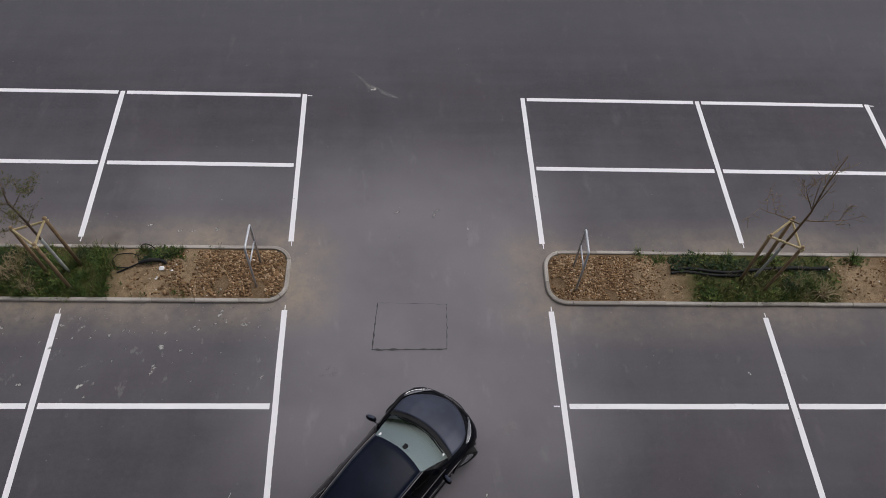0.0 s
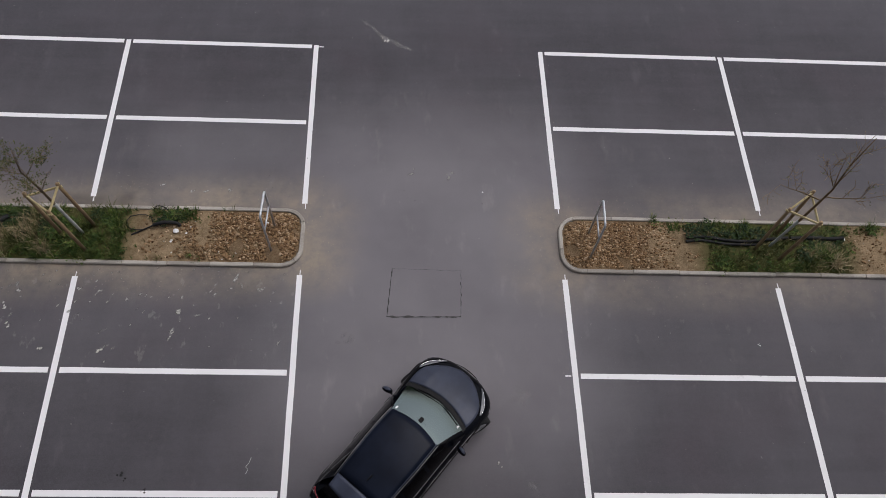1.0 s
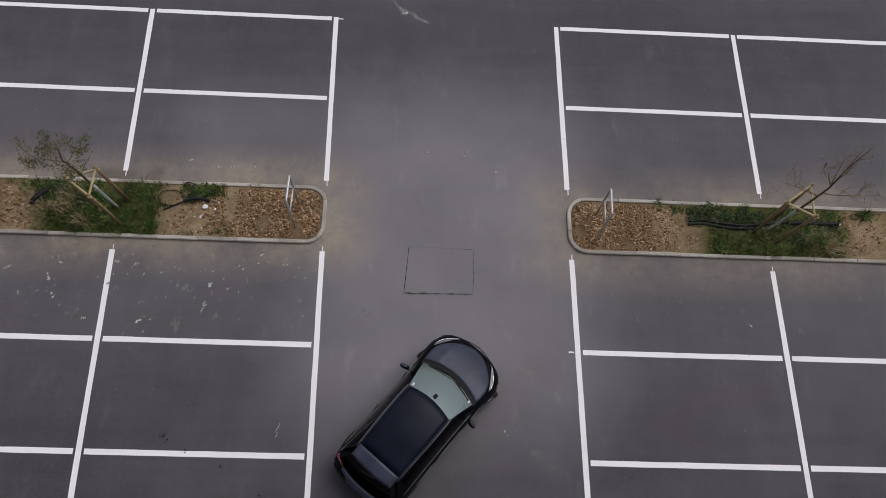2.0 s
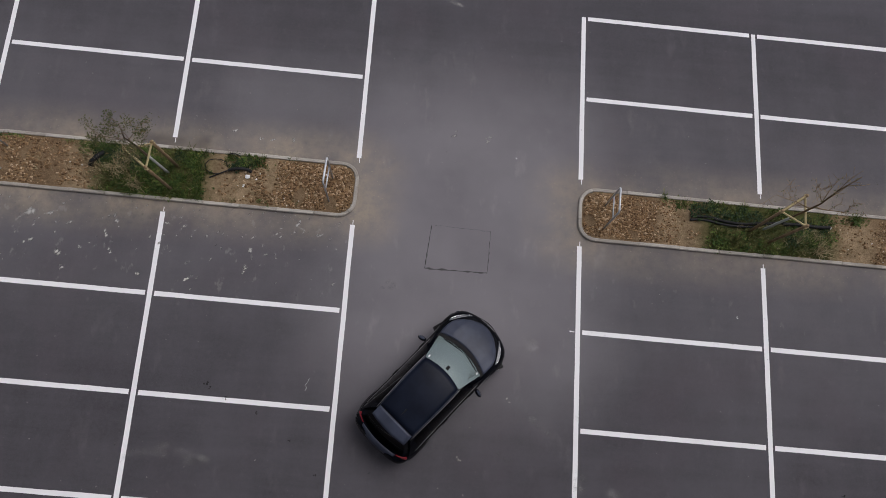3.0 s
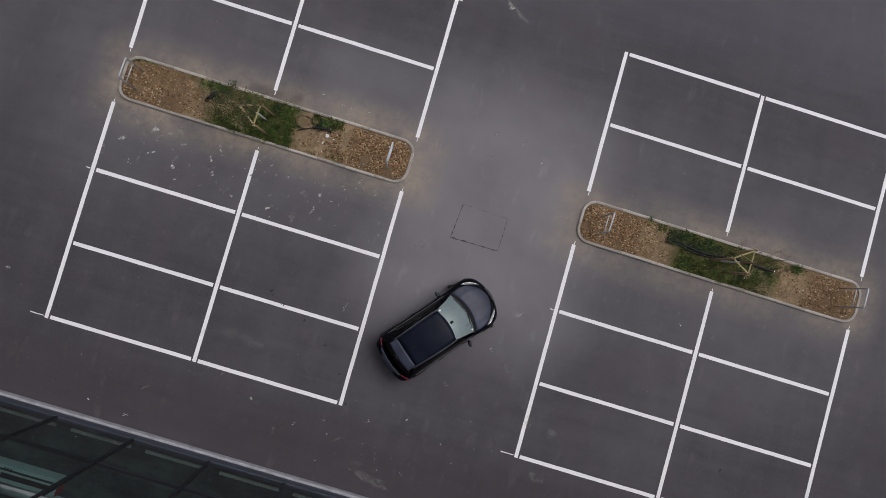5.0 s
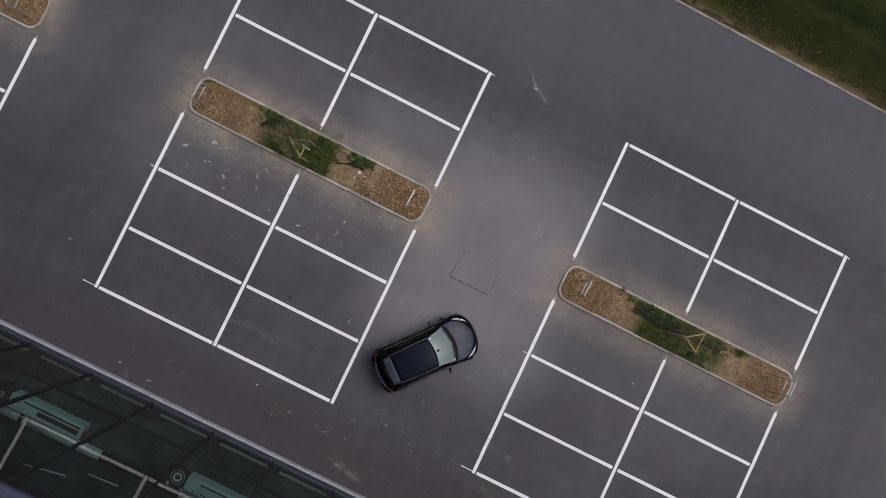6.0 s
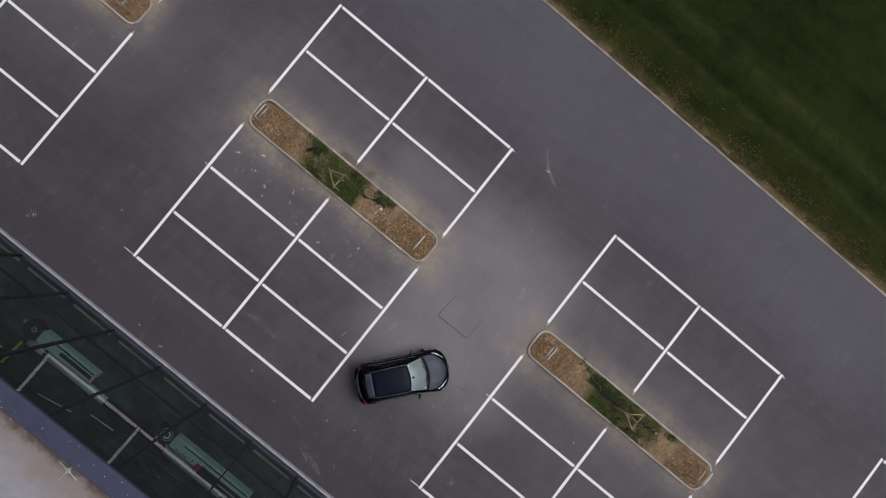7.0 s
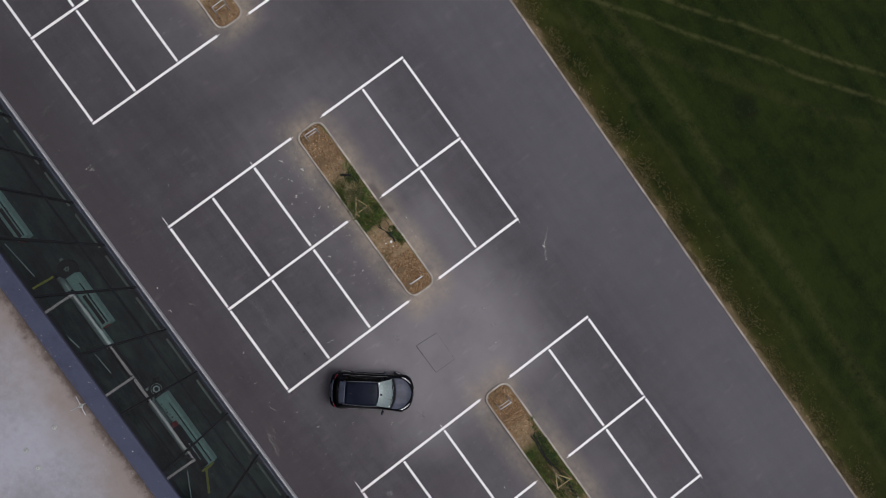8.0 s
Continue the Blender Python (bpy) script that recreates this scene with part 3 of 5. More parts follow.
def island(key):
    b = ISLANDS[key]
    top = empty("planting_island", pose(0, 0, 0, 0, 0, TURN), "long planting island with pale concrete kerb and brown soil", "planting island", "planting islands in the car park", "structure")
    ring = rounded_outline(*b, 0.48)
    n = len(ring)
    cuts, acc = [0], 0.0
    for i in range(1, n):
        d = math.hypot(ring[i][0] - ring[i - 1][0], ring[i][1] - ring[i - 1][1])
        acc += d
        if acc > 0.97:
            cuts.append(i)
            acc = 0.0
    cuts.append(n)
    for i0, i1 in zip(cuts, cuts[1:]):
        seg = [ring[i % n] for i in range(i0, i1 + 1)]
        if len(seg) < 2:
            continue
        prof = [(0.0, -0.05), (0.0, KERB_H - 0.02), (-0.02, KERB_H), (-KERB_W + 0.012, KERB_H), (-KERB_W, KERB_H - 0.012), (-KERB_W, -0.05)]
        verts, faces = [], []
        lift, m = random.uniform(-0.006, 0.006), len(prof)
        push = random.uniform(-0.006, 0.006)
        for j, (x, y, nx, ny) in enumerate(seg):
            dx = dy = 0.0
            if j in (0, len(seg) - 1):
                o = seg[1] if j == 0 else seg[-2]
                l = math.hypot(o[0] - x, o[1] - y)
                dx, dy = (o[0] - x) / l * 0.005, (o[1] - y) / l * 0.005
            verts += [(x + dx + nx * (q + push), y + dy + ny * (q + push), z + (lift if z > 0 else 0)) for q, z in prof]
        for j in range(len(seg) - 1):
            for k in range(m):
                a, c = j * m + k, j * m + (k + 1) % m
                faces.append((a, c, c + m, a + m))
        faces += [tuple(range(m))[::-1], tuple((len(seg) - 1) * m + k for k in range(m))]
        from_lists("kerb_stone", verts, faces, M_KERB, top)
    # soil bed
    verts, faces, index = [], [], {}
    step = 0.075
    nx, ny = int((b[1] - b[0]) / step), int((b[3] - b[2]) / step)
    for i in range(nx + 1):
        for j in range(ny + 1):
            x, y = b[0] + i * (b[1] - b[0]) / nx, b[2] + j * (b[3] - b[2]) / ny
            if inside(x, y, b, 0.05):
                index[i, j] = len(verts)
                verts.append((x, y, soil_height(x, y, b)))
    for i, j in index:
        q = [(i, j), (i + 1, j), (i + 1, j + 1), (i, j + 1)]
        if all(k in index for k in q):
            faces.append(tuple(index[k] for k in q))
    from_lists("soil_bed", verts, faces, M_SOIL, top, True)
    return top


def scatter_clods(key, spans, count, material, low, high, label, category, seed):
    """Loose lumps over stretches of an island."""
    rng = random.Random(seed)
    b, verts, faces = ISLANDS[key], [], []
    ico = bmesh.new()
    bmesh.ops.create_icosphere(ico, subdivisions=1, radius=1.0)
    iv = [v.co.copy() for v in ico.verts]
    ifc = [tuple(v.index for v in f.verts) for f in ico.faces]
    ico.free()
    total = sum(w * (e - s) for s, e, w in spans)
    for s, e, w in spans:
        for _ in range(int(count * w * (e - s) / total)):
            x, y = rng.uniform(s, e) + rng.gauss(0, 0.12), rng.uniform(b[2], b[3])
            if noise.noise(Vector((x * 2.3, y * 2.3, seed))) < -0.28 or not inside(x, y, b, 0.15):
                continue
            r = low + (high - low) * rng.random() ** 3
            z = soil_height(x, y, b)
            turn = Euler((rng.random() * 6, rng.random() * 6, rng.random() * 6)).to_matrix()
            sx, sy, sz = rng.uniform(0.7, 1.3), rng.uniform(0.6, 1.1), rng.uniform(0.45, 0.85)
            k = len(verts)
            for v in iv:
                q = turn @ (v * rng.uniform(0.55, 1.35))
                verts.append((x + q.x * r * sx, y + q.y * r * sy, z + q.z * r * sz + r * 0.25))
            faces += [tuple(a + k for a in f) for f in ifc]
    ob = from_lists("loose_clods" if material is M_CLOD else "pale_pebbles", verts, faces, material)
    ob.matrix_world = pose(0, 0, 0, 0, 0, TURN)
    return tagged(ob, label, category, kind="stuff")


def blades(verts, faces, rng, x, y, z, count, height, spread, width):
    """A tuft of bent grass blades."""
    for _ in range(count):
        a = rng.random() * 2 * math.pi
        h, s = height * rng.uniform(0.5, 1.15), spread * rng.uniform(0.3, 1.2)
        dx, dy = math.cos(a), math.sin(a)
        px, py = -dy * width / 2, dx * width / 2
        bx, by = x + rng.uniform(-0.02, 0.02), y + rng.uniform(-0.02, 0.02)
        k = len(verts)
        verts += [(bx - px, by - py, z - 0.01), (bx + px, by + py, z - 0.01), (bx + dx * s * 0.45 + px * 0.8, by + dy * s * 0.45 + py * 0.8, z + h * 0.7), (bx + dx * s * 0.45 - px * 0.8, by + dy * s * 0.45 - py * 0.8, z + h * 0.7), (bx + dx * s, by + dy * s, z + h)]
        faces += [(k, k + 1, k + 2, k + 3), (k + 3, k + 2, k + 4)]


def leaf_rosette(verts, faces, rng, x, y, z, count, size):
    """Low broad leaves, each folded along its middle."""
    for _ in range(count):
        a, l = rng.random() * 2 * math.pi, size * rng.uniform(0.6, 1.2)
        dx, dy = math.cos(a), math.sin(a)
        w, t = l * 0.28, rng.uniform(0.1, 0.7) * l
        ox, oy = x + rng.uniform(-1, 1) * size * 0.8, y + rng.uniform(-1, 1) * size * 0.8
        k = len(verts)
        verts += [(ox, oy, z), (ox + dx * l * 0.5 - dy * w, oy + dy * l * 0.5 + dx * w, z + t * 0.7), (ox + dx * l, oy + dy * l, z + t * 0.8), (ox + dx * l * 0.5 + dy * w, oy + dy * l * 0.5 - dx * w, z + t * 0.7), (ox + dx * l * 0.5, oy + dy * l * 0.5, z + t * 0.5)]
        faces += [(k, k + 4, k + 1), (k + 1, k + 4, k + 2), (k, k + 3, k + 4), (k + 3, k + 2, k + 4)]


def weeds(key, name, density, material, seed, label, height=0.14, leafy=0.3, count=2600, width=0.009, blades_each=6):
    """Weeds over an island where density(x, y), 0 to 1, lets them grow."""
    rng = random.Random(seed)
    b, verts, faces = ISLANDS[key], [], []
    for _ in range(count):
        x, y = rng.uniform(b[0], b[1]), rng.uniform(b[2], b[3])
        if not inside(x, y, b, 0.09):
            continue
        d = density(x, y) * ramp(noise.fractal(Vector((x * 1.7, y * 1.7, seed)), 1.0, 2.0, 3), -0.35, 0.45)
        if rng.random() > d:
            continue
        z = soil_height(x, y, b)
        size = rng.uniform(0.6, 1.25) * (0.6 + 0.5 * min(1.0, d))
        if rng.random() < leafy:
            leaf_rosette(verts, faces, rng, x, y, z, rng.randint(4, 8), 0.085 * size)
        else:
            blades(verts, faces, rng, x, y, z, blades_each, height * size, height * 0.8 * size, width)
    ob = from_lists(name, verts, faces, material)
    ob.matrix_world = pose(0, 0, 0, 0, 0, TURN)
    return tagged(ob, label, "weeds", kind="stuff")


def ramp(v, a, b):
    t = min(1.0, max(0.0, (v - a) / (b - a)))
    return t * t * (3 - 2 * t)


for key in ISLANDS:
    island(key)

# green growth: where it stands thick on each bed
def green_l(x, y):
    core = ramp(x + 0.5 * noise.noise(Vector((x, y * 1.6, 8.0))), -7.5, -5.9) * (1 - ramp(x, -4.3, -3.7))
    strip = ramp(x, -7.8, -7.0) * (1 - ramp(x, -2.9, -2.2)) * ramp(y, 3.45, 3.75)
    rim = 0.25 * (1 - ramp(x, -1.6, -1.0)) * ramp(y, 3.78, 3.9) + 0.15 * (1 - ramp(x, -2.2, -1.2)) * ramp(x, -6, -5) * (1 - ramp(y, 2.66, 2.8))
    return min(1.0, max(core, strip * 0.9, rim))


def green_r(x, y):
    core = ramp(x, 9.2, 9.8) * (1 - ramp(x, 12.7, 13.3))
    strip = 0.8 * ramp(x, 8.1, 8.5) * (1 - ramp(x, 13.9, 14.3)) * ramp(y, 3.5, 3.75)
    rim = 0.2 * ramp(y, 3.78, 3.9)
    return min(1.0, max(core, strip, rim))


def straw_l(x, y):
    return 0.75 * ramp(x, -7.7, -6.8) * (1 - ramp(x, -5.9, -5.0)) + 0.06


def straw_r(x, y):
    return 0.55 * ramp(x, 11.0, 11.8) * (1 - ramp(x, 12.9, 13.4)) * (1 - ramp(y, 3.2, 3.6)) + 0.06 * ramp(x, 9.3, 9.6) * (1 - ramp(x, 13, 14)) + 0.02


weeds("L", "green_weeds", green_l, M_GRASS, 11, "low green weeds growing on brown soil", 0.17, 0.45, 7600, 0.013, 6)
weeds("L", "olive_weeds", lambda x, y: 0.45 * green_l(x, y), M_OLIVE, 12, "olive green tufts of coarse grass", 0.26, 0.05, 3600, 0.012)
weeds("L", "dry_straw", straw_l, M_STRAW, 13, "pale dry grass stalks lying among weeds", 0.30, 0.0, 2800, 0.011, 4)
weeds("R", "green_weeds", green_r, M_OLIVE, 21, "low olive green weeds on brown soil", 0.12, 0.3, 3600, 0.012, 6)
weeds("R", "green_weeds", lambda x, y: 0.85 * green_r(x, y), M_GRASS, 22, "dark green weed tufts on brown soil", 0.16, 0.5, 4300, 0.012)
weeds("R", "dry_straw", straw_r, M_STRAW, 23, "pale dry grass stalks lying among weeds", 0.28, 0.0, 3000, 0.010, 4)
weeds("K", "green_weeds", lambda x, y: ramp(x, -23.4, -22.4) * (1 - ramp(x, -20.2, -19.6)), M_GRASS, 31, "low green weeds growing on brown soil", 0.16, 0.4, 6000)
weeds("S", "green_weeds", lambda x, y: ramp(x, 25, 26) * (1 - ramp(x, 28.6, 29.2)), M_GRASS, 41, "low green weeds growing on brown soil", 0.16, 0.4, 6000)
scatter_clods("L", [(-1.95, 0.0, 1.0), (-2.8, -1.95, 0.4), (-3.6, -2.8, 0.1), (-10, -8.6, 0.42), (-8.6, -7.2, 0.22), (-7.2, -6.4, 0.04)], 13500, M_CLOD, 0.008, 0.044, "loose brown clay clods on the soil bed", "clods", 51)
scatter_clods("R", [(6.0, 8.0, 1.0), (8.0, 8.6, 0.35), (8.6, 9.2, 0.12), (13.0, 14.2, 0.08), (14.2, 16.2, 0.40)], 13000, M_CLOD, 0.008, 0.040, "loose brown clay clods on the soil bed", "clods", 52)
scatter_clods("K", [(-26, -23.5, 0.3), (-19.5, -17.6, 0.3), (-17.6, -16.2, 1.0)], 3600, M_CLOD, 0.008, 0.044, "loose brown clay clods on the soil bed", "clods", 53)
scatter_clods("S", [(22.2, 24, 1.0), (24, 25, 0.3), (29.5, 32, 0.3)], 3600, M_CLOD, 0.008, 0.044, "loose brown clay clods on the soil bed", "clods", 54)
scatter_clods("L", [(-3.4, -0.8, 1.0), (-9.8, -7, 0.15)], 46, M_PEBBLE, 0.012, 0.035, "scattered pale pebbles on brown soil", "pebbles", 55)
scatter_clods("R", [(6.0, 8.0, 0.4), (13.2, 16.0, 1.0)], 40, M_PEBBLE, 0.012, 0.03, "scattered pale pebbles on brown soil", "pebbles", 56)


# single large tufts and leafy weeds that stand out of the growth
def tuft(key, x, y, size, count, material, label, seed, leafy=False):
    rng = random.Random(seed)
    verts, faces = [], []
    z = soil_height(x, y, ISLANDS[key])
    if leafy:
        for _ in range(count):
            a, d = rng.random() * 6.28, size * rng.random() ** 0.6
            leaf_rosette(verts, faces, rng, d * math.cos(a), d * math.sin(a), rng.uniform(0.02, 0.10), 2, 0.085)
    else:
        for _ in range(count):
            a, d = rng.random() * 6.28, size * 0.35 * rng.random()
            blades(verts, faces, rng, d * math.cos(a), d * math.sin(a), 0.0, 2, size * rng.uniform(0.5, 1.0), size * rng.uniform(0.5, 1.3), 0.013)
    ob = from_lists("leafy_weed" if leafy else "grass_tuft", verts, faces, material)
    px, py = plan(x, y)
    ob.location = (px, py, z)
    return tagged(ob, label, "weed" if leafy else "grass tuft", "" if leafy else "grass tufts on the planting islands", "stuff" if leafy else "")


for i, (x, y, size, count, material, text) in enumerate((
        (-6.55, 2.95, 0.34, 46, M_OLIVE, "large tuft of long olive grass on soil"), (-6.1, 3.62, 0.28, 40, M_OLIVE, "large tuft of long olive grass on soil"),
        (-6.35, 3.25, 0.30, 30, M_STRAW, "tuft of pale dry grass among weeds"), (-5.75, 2.78, 0.26, 34, M_STRAW, "tuft of pale dry grass among weeds"),
        (-4.55, 3.05, 0.26, 44, M_GRASS, "dense tuft of bright green grass"), (-4.30, 3.45, 0.26, 44, M_GRASS, "dense tuft of bright green grass"), (-3.35, 3.82, 0.24, 36, M_GRASS, "dense tuft of bright green grass"),
        (12.35, 2.92, 0.36, 60, M_GRASS, "large dark green tuft of long grass"), (12.62, 2.78, 0.34, 44, M_STRAW, "large tuft of pale dry grass stalks"), (12.05, 2.80, 0.30, 36, M_OLIVE, "large tuft of long olive grass on soil"),
        (10.35, 2.85, 0.26, 34, M_OLIVE, "large tuft of long olive grass on soil"), (9.75, 3.70, 0.24, 36, M_GRASS, "dense tuft of dark green grass"), (10.6, 3.72, 0.24, 34, M_GRASS, "dense tuft of dark green grass"),
        (13.75, 3.78, 0.24, 40, M_GRASS, "dense tuft of dark green grass"), (8.42, 3.90, 0.17, 30, M_GRASS, "small tuft of green grass by the kerb"))):
    tuft("L" if x < 3 else "R", x, y, size, count, material, text, 300 + i)
for i, (x, y, size, count) in enumerate(((-5.45, 3.38, 0.26, 60), (-5.75, 3.15, 0.22, 46), (-5.15, 3.05, 0.20, 36), (-3.05, 3.72, 0.18, 34), (12.25, 3.15, 0.22, 40), (9.85, 2.75, 0.16, 24), (11.7, 3.7, 0.18, 30))):
    tuft("L" if x < 3 else "R", x, y, size, count, M_GRASS, "leafy dark green weed growing on soil", 350 + i, True)
for i, (x, y, size, count) in enumerate(((9.25, 3.52, 0.20, 46), (9.62, 3.60, 0.24, 60), (10.05, 3.48, 0.24, 56), (10.5, 3.55, 0.22, 50), (10.9, 3.50, 0.18, 36), (12.3, 3.42, 0.24, 54), (12.75, 3.35, 0.20, 40), (11.9, 2.95, 0.20, 40), (-6.72, 3.52, 0.24, 50), (-6.35, 3.62, 0.22, 44), (-5.85, 3.45, 0.20, 40), (-3.15, 3.60, 0.18, 40), (-2.85, 3.74, 0.16, 30), (-4.7, 3.62, 0.20, 36))):
    tuft("L" if x < 3 else "R", x, y, size, count, M_RANK, "rank dark green weed with broad leaves on soil", 380 + i, True)

# ---- steel hoops at the island ends ----
def hoop():
    """A galvanised hoop with a middle rail, standing along y."""
    top = empty("steel_hoop", Matrix.Identity(4), "galvanised tubular steel hoop with middle rail in soil", "barrier", "hoops at the ends of planting islands")
    h, w, r = 1.62, 0.325, 0.07
    pts = [(0, -w, -0.05), (0, -w, h - r)]
    pts += [(0, -w + r - r * math.cos(a), h - r + r * math.sin(a)) for a in (0.4, 0.8, 1.2, 1.57)]
    pts += [(0, w - r + r * math.sin(a), h - r + r * math.cos(a)) for a in (0.0, 0.4, 0.8, 1.2)]
    pts += [(0, w, h - r), (0, w, -0.05)]
    part("bent_tube", tube(bmesh.new(), pts, 0.027, 10), M_GALV, top, smooth=True)
    part("middle_rail", tube(bmesh.new(), [(0, -w, 1.0), (0, w, 1.0)], 0.019, 10), M_GALV, top, smooth=True)
    return top


hoop_first = hoop()
for i, (x, y) in enumerate(((-0.66, 3.21), (6.76, 3.03), (-9.33, 3.42), (15.42, 2.95), (-16.8, 3.55), (22.75, 2.75))):
    if i == 0:
        hoop_first.matrix_world = pose(x, y, 0.0, 0, 0, -3)
    else:
        copy_thing(hoop_first, pose(x, y, 0.0, random.uniform(-0.6, 0.6), random.uniform(-0.8, 0.8), random.uniform(-4, 1)))


# ---- staked saplings ----
def limb(bm, rng, start, direction, length, radius, depth, tips, bend=0.25, lift=0.12):
    """A crooked tapering branch with side twigs; tips gathers the places of leaves."""
    p, d = Vector(start), Vector(direction).normalized()
    steps = 5
    pts, radii = [p.copy()], [radius]
    for i in range(steps):
        d = (d + Vector((rng.uniform(-1, 1), rng.uniform(-1, 1), rng.uniform(-0.6, 1))) * bend * 0.5 + Vector((0, 0, lift))).normalized()
        p = p + d * length / steps
        pts.append(p.copy())
        radii.append(max(0.004, radius * (1 - 0.8 * (i + 1) / steps)))
        if depth and i >= 1:
            for _ in range(rng.choice((1, 1, 2))):
                side = d.cross(Vector((rng.uniform(-1, 1), rng.uniform(-1, 1), rng.uniform(-1, 1)))).normalized()
                limb(bm, rng, p, d * 0.55 + side, length * rng.uniform(0.3, 0.5), radii[-1] * 0.6, depth - 1, tips, bend * 1.2, lift)
        if depth <= 1:
            tips.append(p.copy())
    tube(bm, pts, radii, 5)


def staked_sapling(key, base, stakes, trunk, limbs, leaves, seed, label, bands, bark=M_BARK):
    rng = random.Random(seed)
    x, y = base
    top = empty("sapling", Matrix.Translation((x, y, 0.0)), label, "tree")
    bm, tips = bmesh.new(), []
    pts = [Vector(p) for p in trunk]
    tube(bm, pts, [0.036 - 0.028 * (i / (len(pts) - 1)) ** 1.3 for i in range(len(pts))], 8)
    part("trunk", bm, bark, top, smooth=True)
    for start, direction, length, radius in limbs:
        bm = bmesh.new()
        limb(bm, rng, start, direction, length, radius, 2 if length > 0.7 else 1, tips, lift=0.12 if direction[2] > 0.3 else 0.0)
        part("branch", bm, bark, top, smooth=True)
    bm = bmesh.new()
    g = [pts[0].lerp(pts[1], k / 5) for k in range(6)]
    tube(bm, [v + Vector((0, 0, 0.02)) for v in g], [0.038, 0.036, 0.036, 0.035, 0.034, 0.036], 10)
    part("trunk_guard", bm, M_GUARD, top, "pale grey plastic trunk guard", smooth=True)
    if leaves:
        verts, faces = [], []
        for _ in range(leaves):
            t = rng.choice(tips)
            px, py, pz = (t[k] + rng.gauss(0, 0.05) for k in range(3))
            leaf_rosette(verts, faces, rng, px, py, pz, rng.randint(1, 3), rng.uniform(0.034, 0.056))
        ob = from_lists("foliage", verts, faces, M_LEAF, top)
        tagged(ob, kind="stuff")
    # tripod of stakes tied by rails
    frame_top = empty("tree_stakes", Matrix.Translation((x, y, 0.0)), "tripod of round timber stakes with pale rails round a sapling", "tree stakes", "tree stakes")
    for (bx, by), (tx, ty), h in stakes:
        bm = bmesh.new()
        tube(bm, [(bx - x, by - y, -0.1), ((bx + tx) / 2 - x, (by + ty) / 2 - y, h / 2), (tx - x, ty - y, h)], [0.042, 0.040, 0.038], 10)
        part("stake", bm, M_STAKE, frame_top, smooth=True)
    for k, (i, j) in enumerate(bands):
        a, c = stakes[i], stakes[j]
        p0, p1 = Vector((a[1][0] - x, a[1][1] - y, a[2] - 0.06 - 0.03 * k)), Vector((c[1][0] - x, c[1][1] - y, c[2] - 0.06 - 0.03 * k))
        d = (p1 - p0).normalized()
        bm = bmesh.new()
        tube(bm, [p0 - d * 0.06, p1 + d * 0.06], 0.026, 6)
        part("rail", bm, M_RAIL, frame_top, "pale split timber rail")
    return top


staked_sapling("L", (-4.99, 3.33), [((-4.76, 3.53), (-4.85, 3.45), 2.0), ((-4.84, 2.88), (-4.90, 2.80), 1.97), ((-5.45, 3.30), (-5.50, 3.25), 1.95)],
               [(0, 0, 0), (-0.06, -0.08, 1.5), (-0.08, -0.12, 2.2), (-0.13, -0.18, 2.9), (-0.05, -0.1, 3.5)],
               [((-0.08, -0.12, 2.0), (-0.9, 0.3, 0.5), 0.9, 0.012), ((-0.08, -0.12, 2.1), (0.7, 0.3, 0.7), 0.55, 0.012), ((-0.1, -0.15, 2.3), (0.1, -0.9, 0.5), 0.8, 0.012), ((-0.1, -0.15, 2.4), (-0.5, 0.8, 0.6), 0.8, 0.012), ((-0.12, -0.17, 2.7), (0.7, 0.5, 0.8), 0.75, 0.011), ((-0.12, -0.17, 2.8), (-0.8, -0.4, 0.8), 0.75, 0.011), ((-0.08, -0.12, 3.1), (0.3, -0.3, 0.9), 0.6, 0.009)],
               620, 61, "young sapling with small sparse green leaves, tied to stakes", ((0, 1), (1, 2), (2, 0)))
staked_sapling("R", (11.12, 3.02), [((11.40, 3.38), (11.40, 3.41), 1.95), ((10.76, 2.95), (10.77, 2.97), 1.92), ((11.27, 2.67), (11.36, 2.62), 1.95)],
               [(0, 0, 0), (0.08, -0.06, 1.4), (0.1, -0.09, 2.1), (0.11, -0.12, 2.8), (0.05, -0.08, 3.6), (0.08, -0.06, 4.5)],
               [((0.1, -0.1, 2.35), (-1.0, 0.30, 0.15), 1.10, 0.019), ((0.1, -0.1, 2.5), (1.0, -0.25, 0.05), 0.85, 0.017), ((0.11, -0.12, 2.85), (-0.5, 0.2, 0.9), 0.8, 0.016), ((0.1, -0.1, 3.1), (0.6, 0.3, 0.9), 0.7, 0.014), ((0.08, -0.1, 2.95), (0.1, 0.6, 0.8), 0.7, 0.013), ((0.06, -0.09, 3.4), (-0.4, -0.2, 0.9), 0.6, 0.012), ((0.05, -0.08, 3.6), (0.3, 0.3, 1.0), 0.6, 0.012), ((0.06, -0.07, 4.0), (0.4, -0.3, 0.8), 0.4, 0.009)],
               40, 62, "young bare sapling with thin twigs, tied to stakes", ((0, 1), (1, 2), (2, 0)), M_TWIG)


